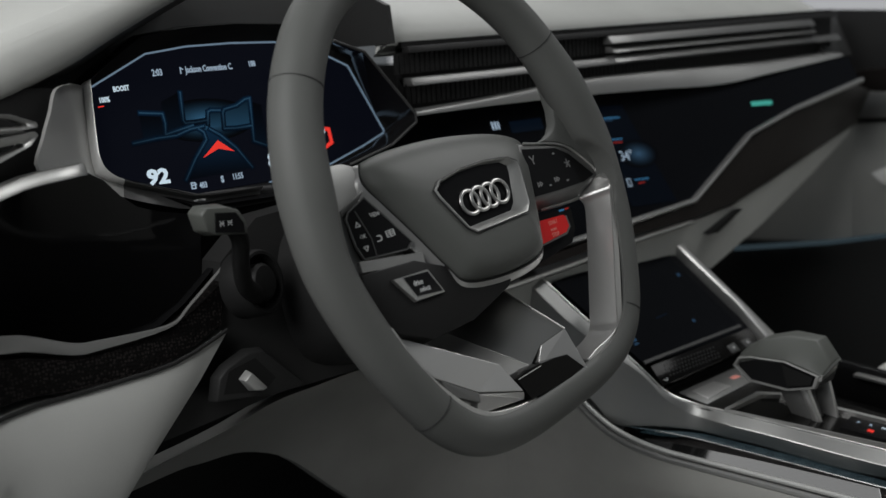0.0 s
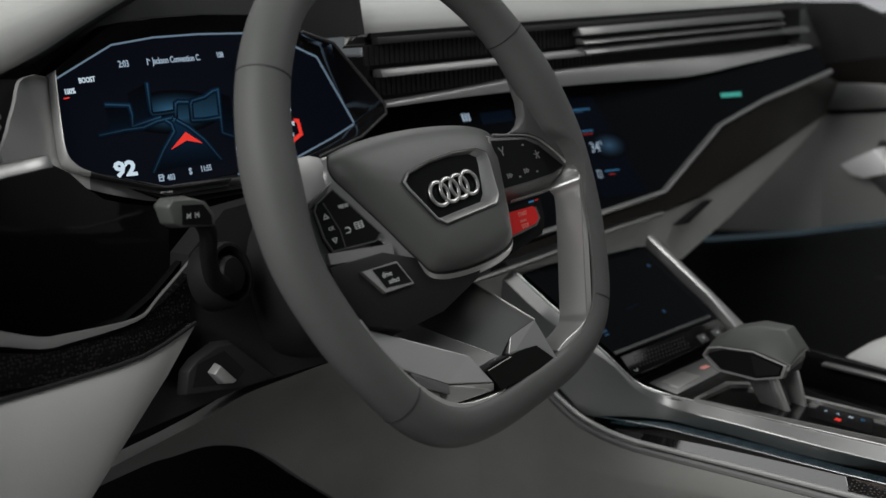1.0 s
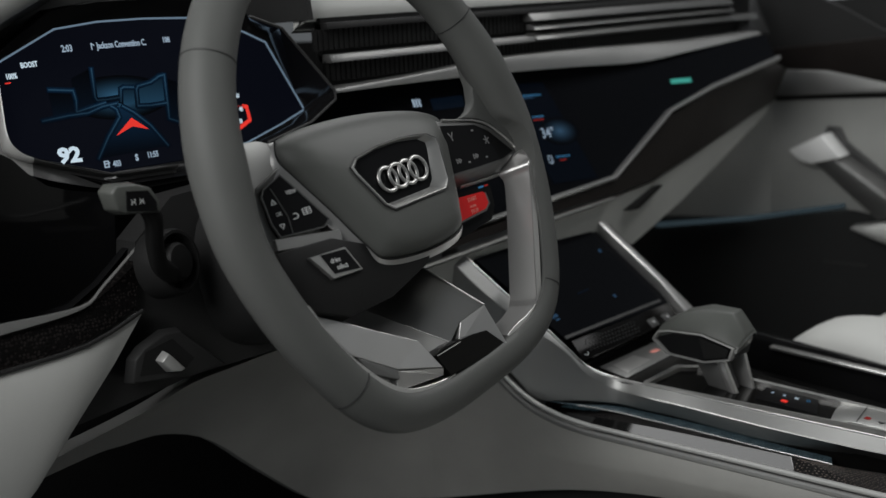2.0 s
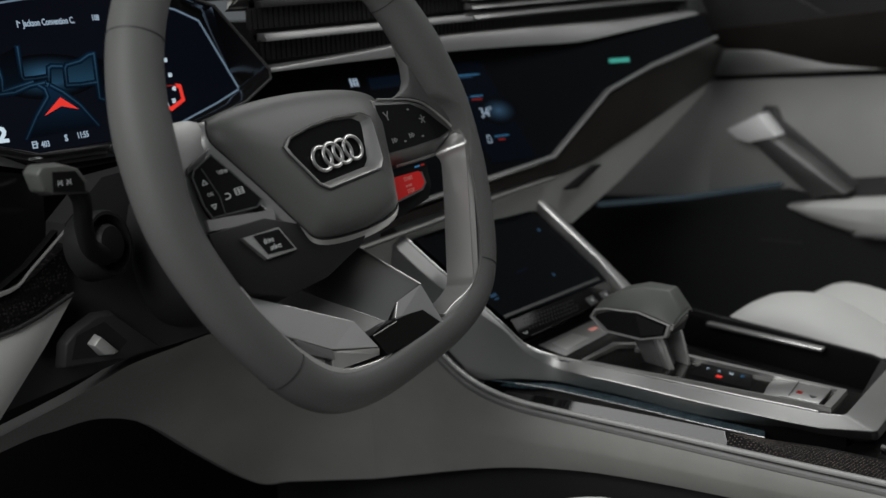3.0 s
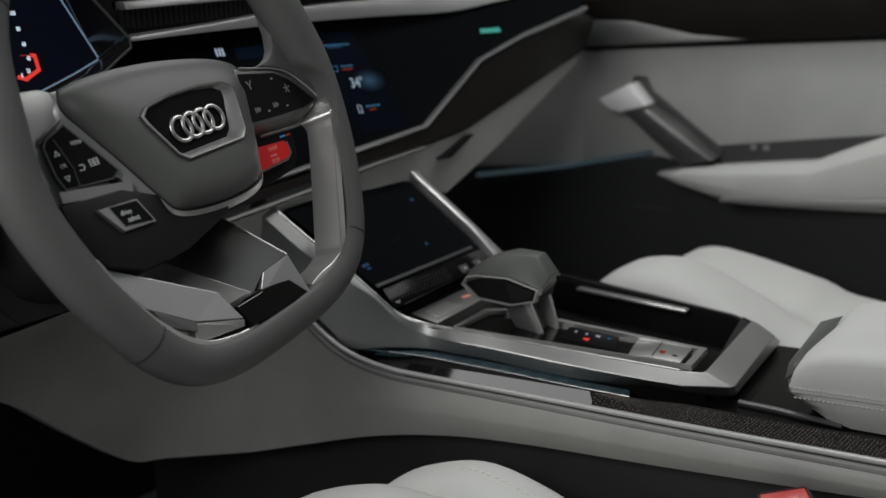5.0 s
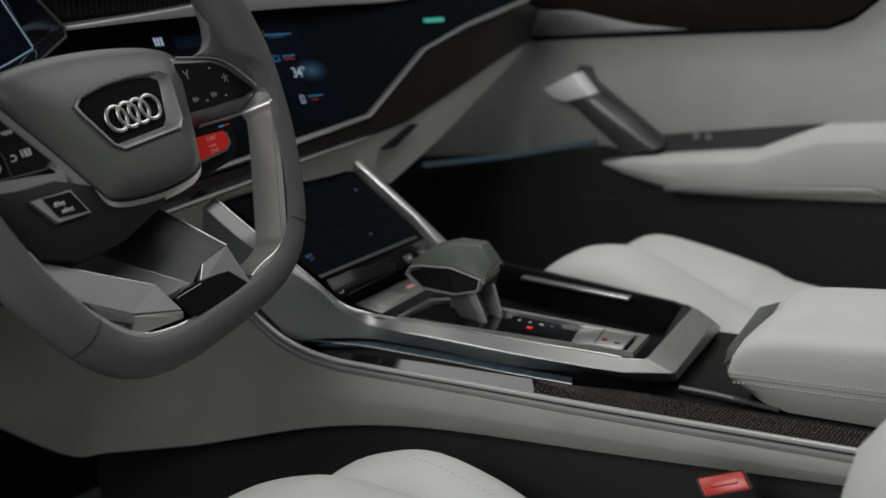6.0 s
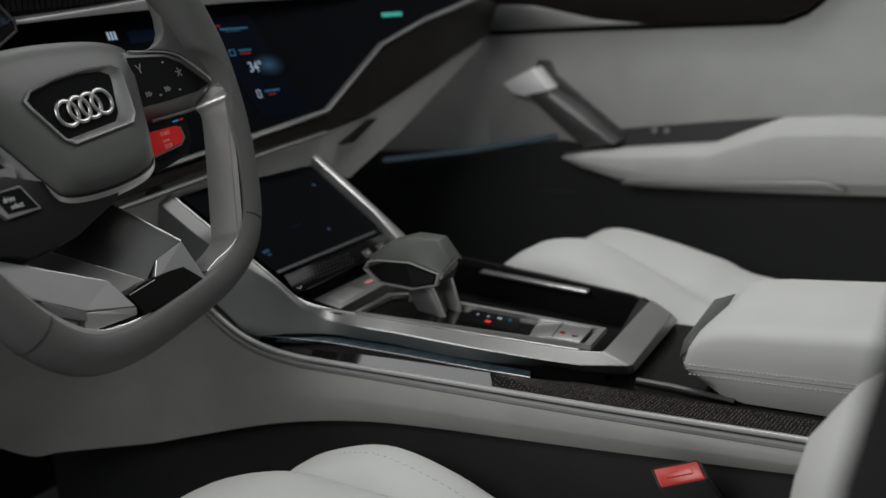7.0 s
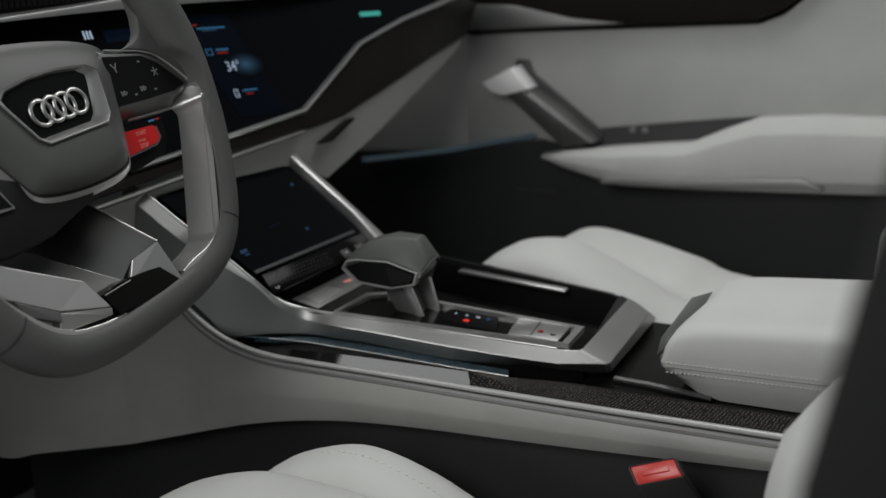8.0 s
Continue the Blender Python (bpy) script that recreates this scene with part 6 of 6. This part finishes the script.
# ---- passenger door ----
def passenger_door():
    d = thing("passenger_door", (1.06, -0.2, 0.1), "pale leather door panel with dark wood top and silver pull", "door", kind="structure")
    X = 1.045
    up = [(0.19, 0.500), (0.19, 0.692), (-0.06, 0.697), (-0.298, 0.701), (-0.335, 0.714), (-0.365, 0.738), (-0.43, 0.800), (-1.2, 0.86), (-1.2, 0.47)]
    m = axes((X, 0, 0), (0, -1, 0), (0, 0, 1))
    def P(pts):
        return [(-y, z) for y, z in pts]
    part("upper_panel", prism(P(up), -0.03, 0.0, m), LEATHER, d, "light grey leather panel", bevel=0.003)
    part("wood_top", prism(P([(0.205, 0.697), (0.205, 0.775), (-0.2, 0.80), (-1.2, 0.98), (-1.2, 0.865), (-0.43, 0.806), (-0.365, 0.744), (-0.335, 0.720), (-0.298, 0.707)]), -0.04, 0.016, m, inset=0.004), WOOD, d, "dark wood door top", bevel=0.003)
    # highlight on the wood, added as a thin silver plate
    part("wood_glint", prism(P([(0.180, 0.700), (0.182, 0.744), (0.09, 0.740), (-0.015, 0.716), (-0.10, 0.707)]), 0.014, 0.019, m, inset=0.002), PAINTSILVER, d, "highlight on the wood door top, made as a silver plate", bevel=0.001)
    part("front_panel", sheet([[(1.045, 0.19, 0.695), (1.045, 0.05, 0.60), (1.045, 0.02, 0.505)], [(1.05, 0.55, 0.66), (1.05, 0.55, 0.56), (1.05, 0.42, 0.468)]], 0.02, (1, 0, 0)), LEATHER, d, "shaded leather front of the door")
    low = [(0.60, 0.480), (0.22, 0.496), (0.05, 0.520), (-0.06, 0.500), (-1.2, 0.53), (-1.2, 0.05), (0.60, 0.05)]
    part("lower_panel", prism(P(low), -0.03, 0.006, m), CLOTH, d, "dark cloth lower door")
    part("light_strip", sweep([(1.032, 0.40, 0.473), (1.032, 0.22, 0.4975), (1.032, 0.06, 0.528)], 0.004, 0.005, (1, 0, 0), seg=8), GLOW_STRIP, d, "faint blue ambient light strip")
    part("speaker_label", box(-0.095, -0.025, 0.4315, 0.4355, 0.006, 0.008, m), GREYPLASTIC, d)
    # armrest
    sec = []
    for y, z0, z1, x in ((0.045, 0.490, 0.498, 1.02), (0.0, 0.478, 0.507, 0.995), (-0.06, 0.462, 0.513, 0.986), (-0.10, 0.455, 0.517, 0.984), (-0.21, 0.456, 0.527, 0.980), (-0.26, 0.457, 0.548, 0.980), (-0.31, 0.458, 0.567, 0.980), (-0.40, 0.460, 0.572, 0.980), (-0.60, 0.466, 0.568, 0.980), (-1.2, 0.46, 0.57, 0.98)):
        sec.append([(1.05, y, z0), (x + 0.022, y, z0), (x + 0.012, y, z0 + (z1 - z0) * 0.12), (x + 0.004, y, z0 + (z1 - z0) * 0.17), (x, y, z0 + (z1 - z0) * 0.45), (x + 0.004, y, z0 + (z1 - z0) * 0.8), (x + 0.02, y, z1), (1.05, y, z1)])
    part("armrest", loft(sec), WHITE_LEATHER, d, "pale leather door armrest", bevel=0.004, angle=25)
    part("recess", prism(P([(-0.02, 0.510), (-0.04, 0.540), (-0.20, 0.556), (-0.31, 0.566), (-0.40, 0.572), (-0.24, 0.540), (-0.20, 0.518)]), -0.002, 0.003, m), GREYPLASTIC, d, "dark switch recess")
    for y in (-0.108, -0.128):
        part("switch", box(-y - 0.005, -y + 0.005, 0.536, 0.545, 0.003, 0.008, m), DIMSYMBOL, d, "small pale switch", bevel=0.001)
    hs = [((0.134, 0.614), (0.0986, 0.6310), (0.088, 0.638)), ((0.100, 0.5965), (0.0639, 0.6002), (0.058, 0.613)), ((0.050, 0.553), (0.0060, 0.5605), (0.0, 0.575)), ((0.0006, 0.5125), (-0.0527, 0.5209), (-0.060, 0.526))]
    rings = [[(1.010, *a), (1.008, *b), (1.042, *e), (1.047, a[0] - 0.004, a[1] + 0.002)] for a, b, e in hs]
    part("pull", loft(rings), GREYMETAL, d, "grey metal door pull", bevel=0.0022)
    cap = [[(1.000, a[0], a[1]), (1.002, b[0], b[1]), (1.044, b[0] - 0.002, b[1] + 0.003), (1.046, a[0], a[1])] for a, b in (((0.1390, 0.6160), (0.0860, 0.6410)), ((0.1210, 0.6010), (0.0720, 0.6240)), ((0.1010, 0.5960), (0.0560, 0.6060)))]
    part("pull_cap", loft(cap), CAP_GLARE, d, "satin cap of the door pull, its reflected light painted white", bevel=0.002)
    part("pull_mount", prism(P([(0.100, 0.634), (0.094, 0.652), (0.072, 0.650), (0.062, 0.628), (-0.062, 0.532), (-0.050, 0.520)]), -0.002, 0.008, m, inset=0.002), GREYPLASTIC, d, "dark mount behind the pull", bevel=0.002)
    part("armrest_trim", loft([[(0.977, y, z1), (0.977, y, z0), (1.02, y, z0), (1.02, y, z1)] for y, z0, z1 in ((-0.075, 0.4620, 0.4680), (-0.16, 0.4625, 0.4735), (-0.30, 0.4690, 0.4810), (-0.378, 0.4730, 0.4850), (-0.409, 0.4690, 0.4730))]), SPOKEGREY, d, "grey trim under the door armrest", bevel=0.002)
    return d


passenger_door()

# ---- seats ----
def driver_seat():
    s = thing("driver_seat", (0.0, -0.5, 0.05), "pale leather driver seat", "seat")
    def lobe(cx, hw, pts, name):
        rings = []
        for y, z, r in curve(pts, 4):
            ring = []
            for k in range(32):
                a = 2 * math.pi * k / 32
                cz = math.sin(a)
                ring.append((cx + hw * r * math.copysign(abs(math.cos(a)) ** 0.6, math.cos(a)), y, z - 0.06 + 0.06 * r * math.copysign(abs(cz) ** 0.7, cz)))
            rings.append(ring)
        part(name, loft(rings), WHITE_LEATHER, s)
    lobe(0.012, 0.108, [(0.045, 0.285, 0.25), (0.028, 0.315, 0.75), (-0.01, 0.345, 0.95), (-0.07, 0.366, 1.0), (-0.13, 0.372, 1.0), (-0.30, 0.36, 1.0), (-0.50, 0.34, 1.0), (-0.62, 0.33, 0.9)], "cushion")
    lobe(0.146, 0.045, [(-0.01, 0.290, 0.2), (-0.03, 0.318, 0.7), (-0.06, 0.340, 0.95), (-0.11, 0.360, 1.0), (-0.16, 0.368, 1.0), (-0.22, 0.354, 1.0), (-0.28, 0.330, 1.0), (-0.40, 0.30, 1.0), (-0.60, 0.31, 0.9)], "bolster")
    # pale stitches along the bolster
    bm = bmesh.new()
    seam = curve([(0.144, y, z + 0.0002) for y, z in ((-0.06, 0.340), (-0.11, 0.360), (-0.16, 0.368), (-0.22, 0.354), (-0.28, 0.330), (-0.40, 0.300))], 16)[18:78]
    for p, q in zip(seam[::2], seam[1::2]):
        sweep([p, q], 0.0007, 0.0009, (0, 0, 1), seg=6, bm=bm)
    part("stitching", bm, THREAD, s, "pale stitches on the bolster")
    # backrest bolster
    rings = []
    for x, y, z, rx, ry in ((0.07, -0.61, 0.27, 0.10, 0.06), (0.07, -0.605, 0.38, 0.10, 0.072), (0.07, -0.612, 0.455, 0.10, 0.078), (0.07, -0.622, 0.485, 0.10, 0.080), (0.07, -0.645, 0.515, 0.10, 0.082), (0.07, -0.690, 0.550, 0.10, 0.082), (0.07, -0.76, 0.60, 0.095, 0.08), (0.07, -0.88, 0.70, 0.09, 0.07)):
        rings.append([(x + rx * math.cos(a), y + ry * math.sin(a), z) for a in [2 * math.pi * k / 20 for k in range(20)]])
    part("backrest_bolster", loft(rings), WHITE_LEATHER, s, "pale leather side bolster")
    rings = []
    for x, y, z, rx, ry in ((-0.36, -0.663, 0.25, 0.03, 0.045), (-0.36, -0.665, 0.55, 0.03, 0.045), (-0.36, -0.673, 0.66, 0.03, 0.045), (-0.36, -0.690, 0.74, 0.03, 0.045), (-0.36, -0.715, 0.82, 0.03, 0.045), (-0.36, -0.75, 0.95, 0.03, 0.04)):
        rings.append([(x + rx * math.cos(a), y + ry * math.sin(a), z) for a in [2 * math.pi * k / 20 for k in range(20)]])
    part("side_shield", loft(rings), BLACK, s, "black outer side of the backrest")
    return s


driver_seat()


def passenger_seat():
    s = thing("passenger_seat", (0.75, -0.5, 0.05), "pale leather passenger seat", "seat")
    def lobe(cx, hw, pts, name, h=0.07):
        rings = []
        for y, z, r in curve(pts, 4):
            ring = []
            for k in range(32):
                a = 2 * math.pi * k / 32
                cz = math.sin(a)
                ring.append((cx + hw * r * math.copysign(abs(math.cos(a)) ** 0.6, math.cos(a)), y, z - h + h * r * math.copysign(abs(cz) ** 0.7, cz)))
            rings.append(ring)
        part(name, loft(rings), WHITE_LEATHER, s)
    lobe(0.625, 0.075, [(0.000, 0.375, 0.2), (-0.022, 0.405, 0.7), (-0.075, 0.443, 0.95), (-0.13, 0.454, 1.0), (-0.18, 0.446, 1.0), (-0.25, 0.413, 1.0), (-0.36, 0.372, 1.0), (-0.70, 0.36, 0.9)], "bolster")
    lobe(0.80, 0.10, [(-0.03, 0.370, 0.2), (-0.05, 0.397, 0.7), (-0.085, 0.418, 0.95), (-0.12, 0.426, 1.0), (-0.19, 0.414, 1.0), (-0.27, 0.393, 1.0), (-0.35, 0.370, 1.0), (-0.70, 0.35, 0.9)], "cushion")
    rings = []
    for x, y, z, rx, ry in ((0.80, -0.68, 0.38, 0.2, 0.06), (0.80, -0.70, 0.5, 0.22, 0.08), (0.80, -0.74, 0.7, 0.22, 0.08), (0.80, -0.80, 1.0, 0.2, 0.07)):
        rings.append([(x + rx * math.cos(a), y + ry * math.sin(a), z) for a in [2 * math.pi * k / 20 for k in range(20)]])
    part("backrest", loft(rings), WHITE_LEATHER, s)
    rings = []
    for x, y, z, rx, ry in ((0.64, -0.590, 0.36, 0.05, 0.060), (0.64, -0.587, 0.44, 0.055, 0.062), (0.64, -0.592, 0.49, 0.055, 0.062), (0.64, -0.612, 0.53, 0.055, 0.060), (0.64, -0.66, 0.62, 0.05, 0.055), (0.64, -0.72, 0.80, 0.05, 0.05)):
        rings.append([(x + rx * math.cos(a), y + ry * math.sin(a), z) for a in [2 * math.pi * k / 20 for k in range(20)]])
    part("backrest_bolster", loft(rings), WHITE_LEATHER, s)
    return s


passenger_seat()


def buckle():
    b = thing("seat_belt_buckle", (0.18, -0.41, 0.30), "black seat belt buckle with red release button", "buckle")
    m = axes((0.1785, -0.4230, 0.3880), (0.0233, -0.0334, 0.0046), (0.0182, 0.0026, 0.0063))
    lean = m.to_3x3().inverted() @ Vector((0.58, -0.33, -0.93)).normalized()

    def slice_(hx, hy, d, c=0.0):
        o = lean * d
        return [m @ Vector((x + o.x, y + o.y, o.z)) for x, y in ((-hx, -hy + c), (-hx + c, -hy), (hx - c, -hy), (hx, -hy + c), (hx, hy - c), (hx - c, hy), (-hx + c, hy), (-hx, hy - c))]
    part("housing", loft([slice_(0.021, 0.0110, 0.105, 0.002), slice_(0.0205, 0.0120, 0.012, 0.002), slice_(0.0205, 0.0120, 0.002, 0.002), slice_(0.0200, 0.0115, 0.0, 0.002), slice_(0.0188, 0.0106, 0.0, 0.001), slice_(0.0184, 0.0102, 0.004, 0.001)]), DARK, b, bevel=0.0006)
    button = part("button", loft([slice_(0.0182, 0.0100, 0.004, 0.001), slice_(0.0182, 0.0100, 0.0004, 0.001), slice_(0.0172, 0.0090, -0.0004, 0.001)]), BUCKLERED, b, "red release button")
    part("press_ridge", loft([slice_(0.0115, 0.0036, 0.0004, 0.001), slice_(0.0110, 0.0030, -0.0012, 0.001)]), BUCKLERED, button, bevel=0.0004)
    return b


buckle()

# ---- shell of the car ----
def shell():
    z = 0.06
    single("floor", box(-0.9, 1.08, -1.6, 0.9, z - 0.03, z), CARPET, "dark carpeted car floor", "floor", kind="structure")
    single("floor_mat", slab([(-0.45, 0.02, 0.085), (0.19, 0.02, 0.085), (0.19, 0.62, 0.14), (-0.45, 0.62, 0.14)], 0.02), CARPET, "dark carpet in the driver footwell", "floor mat")
    single("firewall", box(-0.7, 1.08, 0.62, 0.66, 0.0, 0.82), BLACK, "black firewall behind the dashboard", "wall", kind="structure")
    single("seat_base", box(-0.26, 0.235, -0.9, 0.0, 0.06, 0.20), CLOTH, "dark base under the driver seat", "seat base", kind="structure")
    single("rear_wall", box(-0.9, 1.2, -1.65, -1.60, 0.0, 1.3), DARK, "dark rear of the cabin", "wall", kind="structure")
    single("outer_door_skin", box(1.10, 1.14, -1.6, 0.9, 0.0, 0.85), DARK, "dark outer skin of the passenger door", "wall", kind="structure")
    # roof frame round the glass roof, and the header over the windscreen
    single("roof_rail", box(-0.62, -0.50, -1.6, 0.10, 1.38, 1.42), DARK, "dark roof rail over the driver door", "roof rail", kind="structure")
    single("roof_header", box(-0.62, 1.10, -0.02, 0.10, 1.38, 1.42), DARK, "dark header above the windscreen", "roof header", kind="structure")
    single("windscreen_pillar", slab([(1.02, 0.62, 0.80), (1.10, 0.62, 0.80), (1.0, -0.10, 1.45), (0.92, -0.10, 1.45)], 0.05), DARK, "dark windscreen pillar", "pillar", kind="structure")

    # black mirror corner of the passenger window; hall wall outside, glowing instead of lit
    sail = [(0.62, 0.62), (0.62, 0.885), (0.30, 0.881), (0.145, 0.868), (0.076, 0.8325), (0.009, 0.793), (-0.30, 0.785), (-0.30, 0.70)]
    single("window_corner", prism([(-y, z) for y, z in sail], -0.012, 0.0, axes((1.062, 0, 0), (0, -1, 0), (0, 0, 1)), inset=0.001), DARK, "black corner panel of the passenger window", "window trim", kind="structure")
    single("backdrop", box(6.0, 6.1, -4.0, 7.0, 0.0, 2.4), HALL_GLOW, "exhibition hall wall outside the window, its paleness a glow", "backdrop", kind="structure")


shell()
